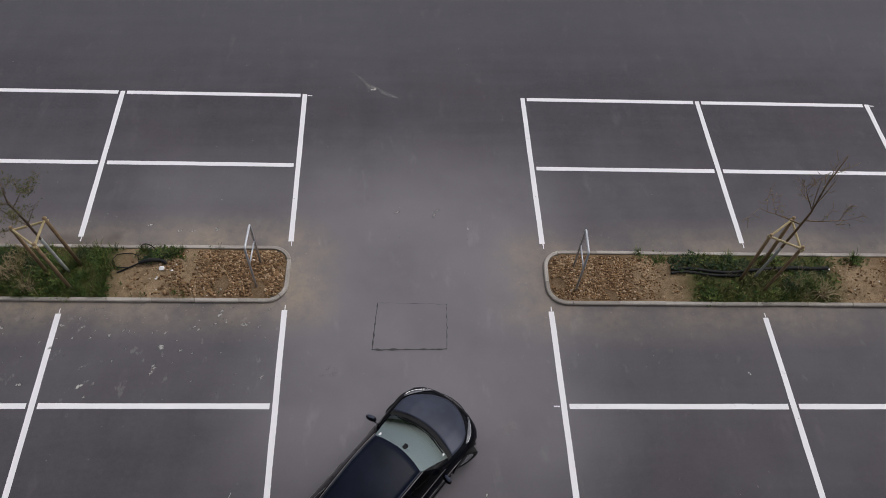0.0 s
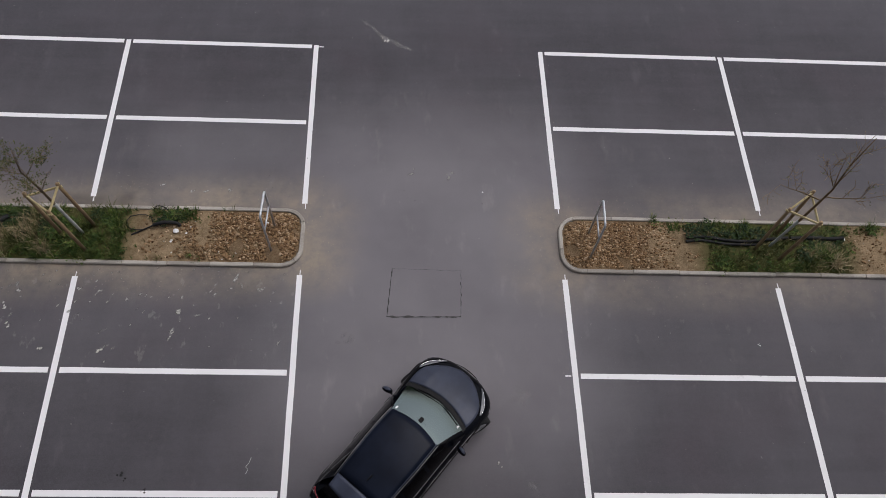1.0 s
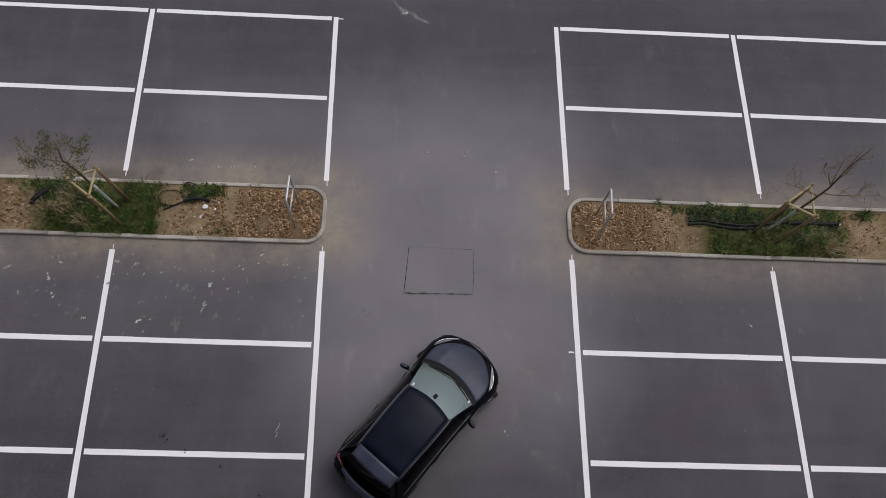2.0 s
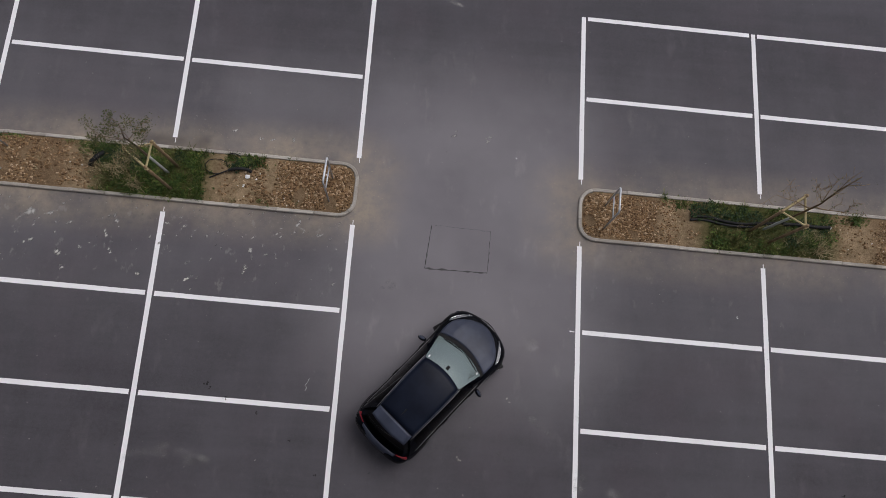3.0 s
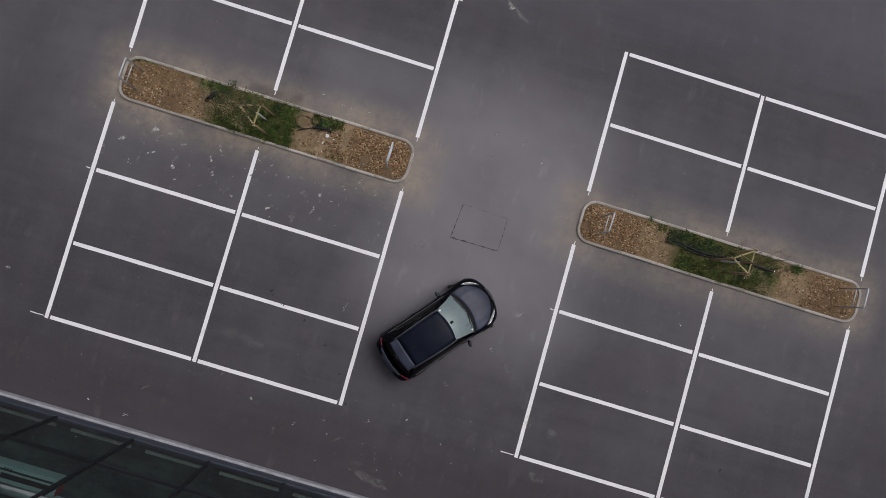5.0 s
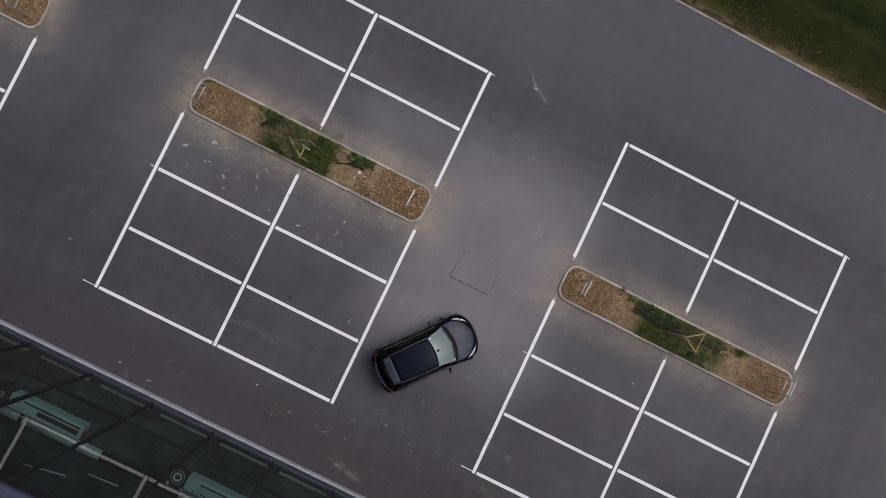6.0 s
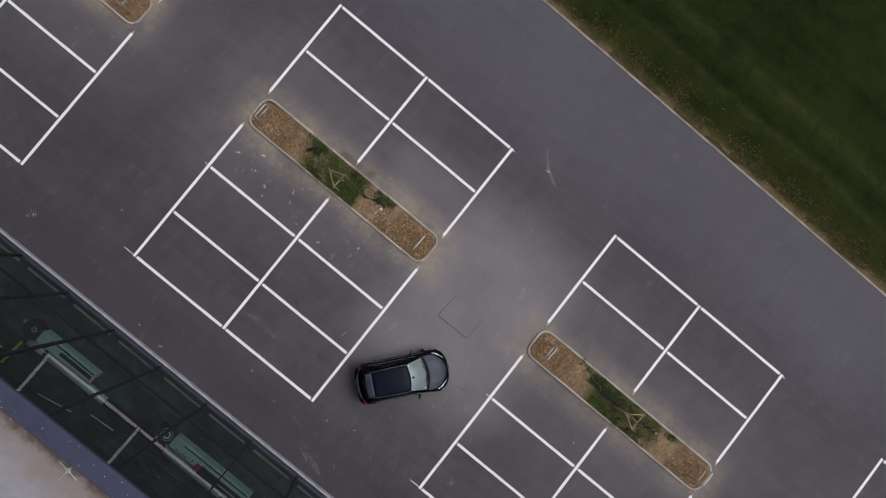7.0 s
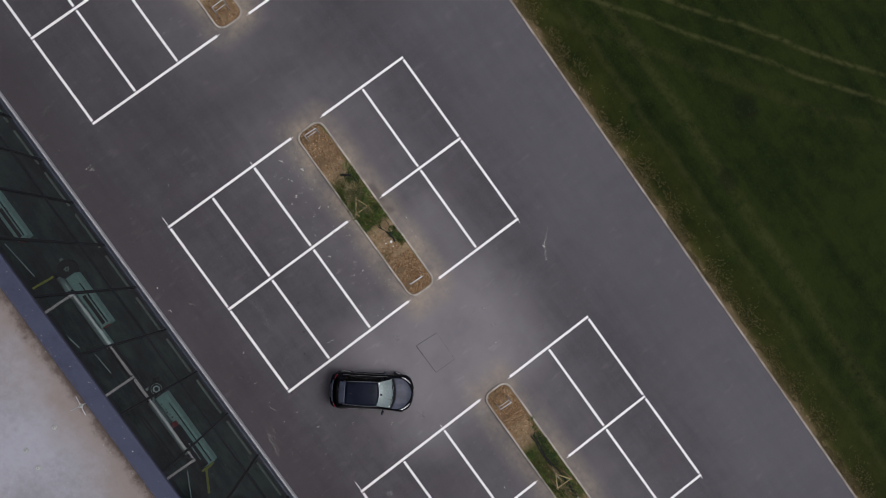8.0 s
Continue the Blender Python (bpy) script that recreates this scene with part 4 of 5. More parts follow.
# ---- pipes, hoses and litter on the beds ----
def corrugated(name, pts, r, label, category="pipe"):
    """A ribbed drain pipe laid on the ground along smooth points."""
    dense = []
    p = [Vector(q) for q in pts]
    for i in range(len(p) - 1):
        a, b, c, d = p[max(i - 1, 0)], p[i], p[i + 1], p[min(i + 2, len(p) - 1)]
        k = max(2, int((c - b).length / 0.02))
        for j in range(k):
            t = j / k
            dense.append(0.5 * (2 * b + (c - a) * t + (2 * a - 5 * b + 4 * c - d) * t * t + (3 * b - a - 3 * c + d) * t ** 3))
    dense.append(p[-1])
    radii = [r * (1.0 if i % 2 else 0.88) for i in range(len(dense))]
    ob = mesh_object(name, tube(bmesh.new(), dense, radii, 10), M_HOSE, True)
    return tagged(ob, label, category)


corrugated("drain_pipe", [(9.13, 3.24, 0.12), (9.6, 3.23, 0.15), (10.0, 3.15, 0.16), (10.5, 3.11, 0.15), (11.0, 3.16, 0.15), (11.6, 3.22, 0.14)], 0.042, "black corrugated drain pipe lying on weeds")
corrugated("drain_pipe", [(9.1, 3.13, 0.12), (9.5, 3.15, 0.13), (9.95, 3.07, 0.13), (10.45, 3.04, 0.12), (10.95, 3.08, 0.06)], 0.036, "black corrugated drain pipe lying on weeds")
corrugated("drain_pipe", [(11.65, 3.2, 0.14), (12.1, 3.2, 0.17), (12.6, 3.16, 0.20), (12.95, 3.20, 0.17)], 0.052, "black corrugated drain pipe lying on weeds")
corrugated("irrigation_pipe", [(-3.9, 3.28, 0.10), (-3.62, 3.42, 0.12), (-3.35, 3.52, 0.18), (-3.25, 3.55, 0.19)], 0.020, "thin black irrigation pipe end on bare soil")
corrugated("irrigation_pipe", [(-3.42, 3.50, 0.17), (-3.15, 3.56, 0.20), (-2.9, 3.56, 0.16), (-2.82, 3.52, 0.10)], 0.045, "stout black irrigation pipe stub on bare soil")
ring = [(-3.75 + 0.30 * math.cos(a), 3.6 + 0.22 * math.sin(a), 0.13 + 0.03 * math.sin(3 * a)) for a in (0.6 * k for k in range(10))]
tagged(mesh_object("irrigation_hose", tube(bmesh.new(), ring, 0.012, 6), M_HOSE, True), "thin black irrigation hose coiled on soil", "hose")
arch = [(-3.3 + 0.16 * math.cos(a), 3.92, 0.08 + 0.26 * math.sin(a)) for a in (math.pi * k / 10 for k in range(11))]
tagged(mesh_object("irrigation_hose", tube(bmesh.new(), arch, 0.012, 6), M_HOSE, True), "thin black hose arching out of the soil", "hose")
corrugated("drain_pipe", [(-6.75, 3.75, 0.12), (-6.85, 3.62, 0.20), (-6.98, 3.46, 0.20), (-7.05, 3.38, 0.10)], 0.07, "short black drain pipe stub among weeds")


def crumpled(x, y, size, label, seed):
    rng = random.Random(seed)
    bm = bmesh.new()
    bmesh.ops.create_icosphere(bm, subdivisions=2, radius=size)
    for v in bm.verts:
        v.co *= rng.uniform(0.7, 1.2)
        v.co.z *= 0.3
    ob = mesh_object("litter", bm, M_PAPER)
    ob.location = (x, y, 0.10 + size * 0.35)
    return tagged(ob, label, "litter")


crumpled(-2.90, 3.38, 0.07, "crumpled white paper litter on brown soil", 1)
crumpled(-2.66, 3.33, 0.03, "small crumpled white litter on brown soil", 2)
crumpled(-2.98, 3.10, 0.025, "small crumpled white litter on brown soil", 3)
crumpled(12.98, 3.20, 0.045, "crumpled white plastic litter by a pipe", 4)

# ---- repaired patch in the drive lane ----
patch = empty("asphalt_patch", Matrix.Identity(4), "rectangular repaired asphalt patch with dark bitumen seams", "road patch", kind="structure")
corners = [Vector(c) for c in ((2.00, 1.26), (3.66, 1.25), (3.70, 2.40), (2.11, 2.46))]
bm = bmesh.new()
bm.faces.new([bm.verts.new((c.x, c.y, 0.004)) for c in corners])
part("patch_surface", bm, M_ASPHALT, patch)
for i, wide in enumerate((0.050, 0.020, 0.010, 0.036)):
    a, b = corners[i], corners[(i + 1) % 4]
    d = (b - a).normalized()
    n = Vector((-d.y, d.x))
    verts, faces, k = [], [], 26
    for j in range(k + 1):
        p = a.lerp(b, j / k) + n * (noise.noise(Vector((j * 0.45, i * 7.0, 0))) * 0.018)
        w = wide * (0.3 + 0.9 * abs(noise.noise(Vector((j * 0.8, i * 3.0, 4))) * 1.6))
        for s in (-1, 1):
            q = p + n * s * w / 2
            verts.append((q.x, q.y, 0.008))
    faces = [(2 * j, 2 * j + 1, 2 * j + 3, 2 * j + 2) for j in range(k)]
    from_lists("bitumen_seam", verts, faces, M_SEAM, patch)

# ---- glazed hall along the car park ----
# Local frame: x along the facade, y outwards to the car park, z up; the glass stands at y = 0.
HALL = pose(0, -7.83, 0, 0, 0, TURN)
BAY, X_FIRST, X_LAST, GLASS_TOP = 2.485, -40.75, 33.8, 11.25
hall = empty("office_building", HALL, "tall hall with green glazed curtain wall and flat roof", "building")
part("plinth", boxed(-41, 34, -0.12, 0.025, 0.30, 0.72, 0.01), M_SILL, hall, "blue grey metal flashing at the foot")
part("kerb_strip", boxed(-41, 34, -0.12, 0.10, -0.3, 0.295, 0.03), M_STRIP, hall, "pale grey concrete upstand at the foot of the facade")
part("roof", boxed(-41, 34, -14.3, -0.56, 10.80, 11.02), M_ROOF, hall, "dusty grey roof membrane with brown silt by the edge")
part("coping", boxed(-41, 34, -0.55, 0.08, 11.25, 11.40, 0.012), M_COPING, hall, "blue grey metal coping along the roof edge")
part("wall", boxed(-41, 34, -14.6, -14.3, 0, 11.4), M_PLASTER, hall)
part("wall", boxed(-41.3, -41.0, -14.6, 0.0, 0, 11.4), M_PLASTER, hall)
part("wall", boxed(34.0, 34.3, -14.6, 0.0, 0, 11.4), M_PLASTER, hall)
part("fascia", boxed(-41, 34, -0.5, -0.12, 10.4, 11.25), M_DARK, hall)
TRANSOMS = (3.65,)
bays = 30
shared = {}


def shared_part(key, name, build, material):
    """One mesh for all the alike pieces of the facade."""
    if key not in shared:
        ob = part(name, build(), material, hall)
        shared[key] = ob.data
    else:
        ob = new(name, shared[key])
        ob.parent = hall
    return ob


for i in range(bays + 1):
    x = X_FIRST + i * BAY
    shared_part("mullion", "mullion", lambda: boxed(-0.04, 0.04, -0.12, 0.015, 0.70, GLASS_TOP, 0.006), M_MULLION).location = (x, 0, 0)
    if i == bays:
        break
    levels = (0.70, *TRANSOMS, GLASS_TOP)
    for z in TRANSOMS:
        shared_part("transom", "transom", lambda: boxed(0.047, BAY - 0.047, -0.10, 0.008, -0.045, 0.045, 0.005), M_MULLION).location = (x, 0, z)
    for k, (z0, z1) in enumerate(zip(levels, levels[1:])):
        def sheet(h=z1 - z0 - 0.10):
            bm = bmesh.new()
            bm.faces.new([bm.verts.new(c) for c in ((0.05, 0, 0), (0.05, 0, h), (BAY - 0.05, 0, h), (BAY - 0.05, 0, 0))])
            return bm
        p = shared_part("pane%d" % k, "pane", sheet, M_FACADE)
        p.location = (x, -0.02, z0 + 0.05)
        p.rotation_euler = (radians(random.uniform(-0.12, 0.12)), 0, radians(random.uniform(-0.10, 0.10)))
        p.visible_shadow = False

floor = mesh_object("floor", boxed(-41, 34, -14.3, -0.13, -0.3, 0.02), M_FLOOR)
floor.matrix_world = HALL
tagged(floor, "dark grey green screed floor inside the glazed hall", "floor", kind="structure")


# floor convectors just inside the glass, one in each bay
def convector():
    top = empty("floor_convector", Matrix.Identity(4), "narrow pale metal floor convector behind the glazing", "convector", "floor convectors along the glazing")
    part("casing", boxed(-1.0, 1.0, -0.05, 0.05, 0.021, 0.10, 0.008), M_GRILLE, top)
    bm = bmesh.new()
    for k in range(24):
        a = -0.95 + k * 1.9 / 23
        box(bm, a - 0.006, a + 0.006, -0.04, 0.04, 0.1005, 0.106)
    part("grille", bm, M_GRILLE, top)
    return top


first = convector()
for i, x in enumerate([X_FIRST + (k + 0.5) * BAY + 0.08 for k in range(5, 20)]):
    m = HALL @ Matrix.Translation((x, -0.46, 0))
    if i == 0:
        first.matrix_world = m
    else:
        copy_thing(first, m)


# long machine benches with a round drive at one end
def machine(seed, red):
    end = 4.4 if red else 3.25
    rng = random.Random(seed)
    top = empty("machine_tool", Matrix.Identity(4), "long pale green machine tool with round drive" if not red else "long pale green machine tool with red and black covers", "machine", "machine tools in the hall")
    part("bed", boxed(0.35, end, -0.30, 0.26, 0.10, 0.72, 0.03), M_TEAL, top)
    part("base", boxed(0.5, end - 0.1, -0.24, 0.2, 0.0, 0.10), M_DARK, top)
    part("guide_slot", boxed(end - 1.75, end - 0.12, -0.14 if not red else -0.20, 0.02 if not red else -0.06, 0.724, 0.74), M_SLOT, top, "dark slot along the bed")
    part("guide_rail", boxed(0.9, end - 0.1, 0.10, 0.16, 0.722, 0.75, 0.005), M_CHROME, top)
    bm = bmesh.new()
    disc(bm, (0, 0), 0.36 if red else 0.46, 0.35, 0.66, 28, 0.17)
    drive = part("drive_wheel", bm, M_TYRE, top, "black round drive wheel", smooth=False)
    bm = bmesh.new()
    disc(bm, (0, 0), 0.17 if red else 0.10, 0.60, 0.70, 24, 0.11 if red else 0.06)
    part("hub", bm, M_PAPER if red else M_GUARD, drive, "bright steel hub ring")
    if red:
        bm = bmesh.new()
        disc(bm, (0, 0), 0.27, 0.655, 0.672, 28, 0.245)
        part("rim_ring", bm, M_GRILLE, drive, "thin grey steel rim ring")
    for k in range(6):
        a = k * math.pi / 3
        bm = bmesh.new()
        disc(bm, (0.135 * math.cos(a), 0.135 * math.sin(a)), 0.018, 0.62, 0.66, 8)
        part("lug_nut", bm, M_GUARD, drive)
    if red:
        for k, (a, c, r) in enumerate(((-0.42, 0.1, 0.10), (0.30, -0.42, 0.08), (0.05, -0.45, 0.06), (-0.25, -0.38, 0.07))):
            bm = bmesh.new()
            disc(bm, (a, c), r, 0.0, 0.45 + 0.06 * k, 14)
            part("valve_body", bm, (M_DARK, M_GUARD)[k % 2], top)
        part("lever", tube(bmesh.new(), [(0.30, -0.42, 0.6), (0.62, -0.55, 0.75)], 0.022, 8), M_GUARD, top)
        part("lever", tube(bmesh.new(), [(0.8, -0.42, 0.6), (1.1, -0.30, 0.8)], 0.018, 8), M_GUARD, top)
    else:
        part("end_panel", boxed(end + 0.002, end + 0.03, -0.28, 0.05, 0.12, 0.66, 0.008), M_RED, top, "dull red end panel")
        part("bracket", boxed(-0.62, -0.30, -0.10, 0.06, 0.40, 0.52, 0.02), M_GUARD, top)
    bm = bmesh.new()
    disc(bm, (0, 0), 0.12, 0.02, 0.62, 16)
    part("column", bm, M_DARK, top)
    part("bracket", boxed(-0.1, 0.4, -0.34, -0.24, 0.3, 0.6, 0.01), M_CHROME, top)
    for k in range(6 if red else 0):
        bm = bmesh.new()
        a, c = 0.75 + k * 0.16 + rng.uniform(-0.03, 0.03), -0.18 + rng.uniform(-0.06, 0.06)
        disc(bm, (a, c), 0.03, 0.72, 0.80, 10)
        part("knob", bm, (M_DARK, M_GUARD)[k % 3 == 1], top)
    if red:
        part("cover", boxed(1.75, 2.0, -0.32, -0.08, 0.722, 0.92, 0.02), M_RED, top, "red cover")
        part("cover", boxed(2.0, 4.35, -0.44, -0.05, 0.60, 0.86, 0.03), M_DARK, top, "black long cover")
        part("stop_bar", boxed(4.42, 4.52, -0.52, -0.02, 0.1, 0.74, 0.01), M_YELLOW, top, "yellow end bar")
        for k in range(9):
            part("text_bar", boxed(3.0 + k * 0.11, 3.07 + k * 0.11, -0.22, -0.16, 0.861, 0.865), M_PAPER, top)
    else:
        for k in range(3):
            part("text_bar", boxed(1.55 + k * 0.10, 1.60 + k * 0.10, 0.14, 0.20, 0.751, 0.755), M_DARK, top)
    return top


for x, y, red in ((-11.05, -9.72, False), (-3.95, -9.80, True), (-16.65, -10.35, False), (3.3, -9.95, True)):
    machine(int(abs(x) * 10), red).matrix_world = pose(x, y, 0.02, 0, 0, TURN - 0.3)

# polished pipe run on the floor behind the machines
# added for the silvery streak that follows the mirrored bay line
pipe = empty("floor_pipe", HALL, "long dull steel pipe on low supports inside the hall", "pipe")
for a, c in ((-10.95, -10.08), (-10.0, -6.80), (-6.72, -3.69), (-3.61, -0.45)):
    part("pipe_length", tube(bmesh.new(), [(a, -2.70, 0.33), (c, -2.70, 0.33)], 0.20, 20), M_DARK if a == -6.72 else M_PIPE, pipe, "dark pipe length" if a == -6.72 else "", smooth=True)
    bm = bmesh.new()
    tube(bm, [(c - 0.04, -2.70, 0.33), (c + 0.09, -2.70, 0.33)], 0.215, 20)
    part("flange", bm, M_DARK, pipe)
    for q in (a + 0.6, c - 0.9):
        part("support", boxed(q - 0.05, q + 0.05, -2.82, -2.58, 0.02, 0.16), M_DARK, pipe)

# yellow barriers inside
for x, y, turn in ((-11.25, -11.1, 84), (1.05, -10.6, -30)):
    bar = empty("barrier_bar", pose(x, y, 0.02, 0, 0, turn), "yellow painted steel barrier bar on the hall floor", "barrier", "yellow barrier bars")
    part("bar", boxed(-0.6, 0.6, -0.05, 0.05, 0.35, 0.45, 0.01), M_YELLOW, bar)
    part("foot", boxed(-0.55, -0.45, -0.08, 0.08, 0, 0.35), M_DARK, bar)
    part("foot", boxed(0.45, 0.55, -0.08, 0.08, 0, 0.35), M_DARK, bar)


# roof anchors: a ring on a plate with two thin arms
def roof_anchor(x, y, arms):
    top = empty("roof_anchor", HALL @ pose(x, y, 11.02, 0, 0, random.uniform(0, 90)), "small pale metal roof anchor on the dusty roof", "roof anchor", "roof anchors")
    part("plate", boxed(-0.07, 0.07, -0.07, 0.07, 0, 0.02, 0.004), M_PLASTER, top)
    bm = bmesh.new()
    disc(bm, (0, 0), 0.05, 0.02, 0.10, 14, 0.03)
    part("ring", bm, M_GUARD, top)
    if arms:
        for a in (35, 125):
            c, s = math.cos(radians(a)), math.sin(radians(a))
            part("arm", tube(bmesh.new(), [(-0.36 * c, -0.36 * s, 0.03), (0.36 * c, 0.36 * s, 0.03)], 0.012, 6), M_GALV, top)


for x, y, arms in ((-4.47, -0.87, True), (-4.39, -1.98, False), (-4.31, -3.17, False), (-3.59, -3.18, False), (-9.4, -1.98, False)):
    roof_anchor(x, y, arms)

# silt drifted against the coping, its edge ragged on both sides
rng = random.Random(77)
verts, faces = [], []
n = 420
for i in range(n + 1):
    x = -24 + i * 0.08
    wide = 0.22 + 0.30 * noise.fractal(Vector((x * 0.7, 3.0, 0.0)), 1.0, 2.0, 4)
    over = 0.10 * noise.fractal(Vector((x * 2.2, 9.0, 0.0)), 1.0, 2.0, 4)
    wide = min(0.12, max(0.03, wide))
    verts += [(x, -0.50 + over, 11.404), (x, -0.56, 11.40 - 0.02), (x, -0.56 - wide * 0.4, 11.16), (x, -0.56 - wide, 11.024)]
for i in range(n):
    for k in range(3):
        faces.append((4 * i + k, 4 * i + 4 + k, 4 * i + 5 + k, 4 * i + 1 + k))
drift = from_lists("silt_drift", verts, faces, M_SILT)
drift.matrix_world = HALL
tagged(drift, "brown silt drifted along the roof coping", "silt", kind="stuff")
verts, faces = [], []
for _ in range(110):
    x, r = rng.uniform(-16, 5), rng.uniform(0.004, 0.014)
    y, z = rng.uniform(-0.5, 0.04), 11.40
    if rng.random() < 0.45:
        y, z = -0.62 - abs(rng.gauss(0, 0.35)), 11.06
    k = len(verts)
    verts += [(x - r, y - r, z), (x + r * rng.uniform(0.6, 1.6), y - r, z), (x + r, y + r * rng.uniform(0.6, 1.6), z), (x - r, y + r, z), (x, y, z + r * 0.8)]
    faces += [(k, k + 1, k + 4), (k + 1, k + 2, k + 4), (k + 2, k + 3, k + 4), (k + 3, k, k + 4)]
crumbs = from_lists("roof_grit", verts, faces, M_PEBBLE)
crumbs.matrix_world = HALL
tagged(crumbs, "pale grit scattered on the roof coping", "grit", kind="stuff")


# ---- black hatchback in the lane ----
def lerp_table(table, x):
    for (a, u), (b, v) in zip(table, table[1:]):
        if x <= b:
            t = max(0.0, min(1.0, (x - a) / (b - a)))
            k = table.index((a, u))
            before, after = table[max(k - 1, 0)], table[min(k + 2, len(table) - 1)]
            m0 = (v - before[1]) / max(b - before[0], 1e-6) * (b - a)
            m1 = (after[1] - u) / max(after[0] - a, 1e-6) * (b - a)
            return (2 * t ** 3 - 3 * t * t + 1) * u + (t ** 3 - 2 * t * t + t) * m0 + (3 * t * t - 2 * t ** 3) * v + (t ** 3 - t * t) * m1
    return table[-1][1]


HALF_WIDTH = [(-2.08, 0.46), (-2.03, 0.65), (-1.94, 0.765), (-1.82, 0.825), (-1.5, 0.865), (-1.0, 0.855), (0.0, 0.85), (0.9, 0.86), (1.3, 0.875), (1.55, 0.855), (1.70, 0.80), (1.82, 0.70), (1.92, 0.52), (1.98, 0.33), (2.0, 0.2)]
TOP_LINE = [(-2.08, 0.70), (-2.03, 0.84), (-1.94, 0.91), (-1.6, 0.98), (0.0, 0.97), (0.95, 0.955), (1.3, 0.90), (1.6, 0.82), (1.82, 0.73), (1.95, 0.62), (2.0, 0.5)]


def body_section(x):
    w, t = lerp_table(HALF_WIDTH, x), lerp_table(TOP_LINE, x)
    return [(0.0, t), (w * 0.55, t - 0.008), (w * 0.82, t - 0.035), (w * 0.94, t - 0.10), (w, t - 0.22 * (t / 0.95)), (w * 1.0, 0.46), (w * 0.985, 0.34), (w * 0.93, 0.22), (w * 0.6, 0.19), (0.0, 0.19)]


def car_body():
    xs = [-2.08, -2.06, -2.03, -1.99, -1.94, -1.87, -1.75, -1.6, -1.45, -1.3, -1.15, -1.0, -0.7, -0.4, 0, 0.4, 0.7, 0.9, 1.05, 1.2, 1.35, 1.5, 1.6, 1.7, 1.76, 1.82, 1.87, 1.92, 1.95, 1.98, 2.0]
    bm, rings = bmesh.new(), []
    for x in xs:
        half = body_section(x)
        # flare over the wheels
        ring = []
        for y, z in half:
            f = 0.0
            for wx in (-1.38, 1.27):
                d = math.hypot(x - wx, z - 0.36)
                if 0.28 < z < 0.8 and d < 0.46:
                    f = 0.025 * (1 - d / 0.46)
            ring.append((x, y + (f if y > 0.5 else 0), z))
        ring = ring + [(px, -py, pz) for px, py, pz in ring[-2:0:-1]]
        rings.append([bm.verts.new(p) for p in ring])
    for a, b in zip(rings, rings[1:]):
        k = len(a)
        for i in range(k):
            bm.faces.new((a[i], a[(i + 1) % k], b[(i + 1) % k], b[i]))
    bm.faces.new(rings[0]), bm.faces.new(rings[-1][::-1])
    bmesh.ops.recalc_face_normals(bm, faces=bm.faces)
    return bm


def patch_grid(fn, nu=8, nv=8, thick=0.0):
    """A curved panel from fn(u, v); thick gives it depth downwards."""
    bm = bmesh.new()
    v = [[bm.verts.new(fn(i / nu, j / nv)) for j in range(nv + 1)] for i in range(nu + 1)]
    for i in range(nu):
        for j in range(nv):
            bm.faces.new((v[i][j], v[i + 1][j], v[i + 1][j + 1], v[i][j + 1]))
    # all panels face away from the middle of the cabin
    bm.normal_update()
    away = sum(f.normal.dot(f.calc_center_median() - Vector((0, 0, 0.6))) for f in bm.faces)
    if away < 0:
        bmesh.ops.reverse_faces(bm, faces=bm.faces[:])
    if thick:
        bmesh.ops.solidify(bm, geom=bm.faces[:], thickness=-thick)
    return bm


ROOF_Z = [(-1.45, 1.365), (-1.2, 1.41), (-0.6, 1.455), (0.0, 1.44), (0.33, 1.395)]


def roof_z(x, y):
    return lerp_table(ROOF_Z, x) - 0.04 * (y / 0.58) ** 2


def roof_half(x):
    return 0.565 - 0.035 * max(0, (-x - 0.4)) - 0.02 * max(0, x)


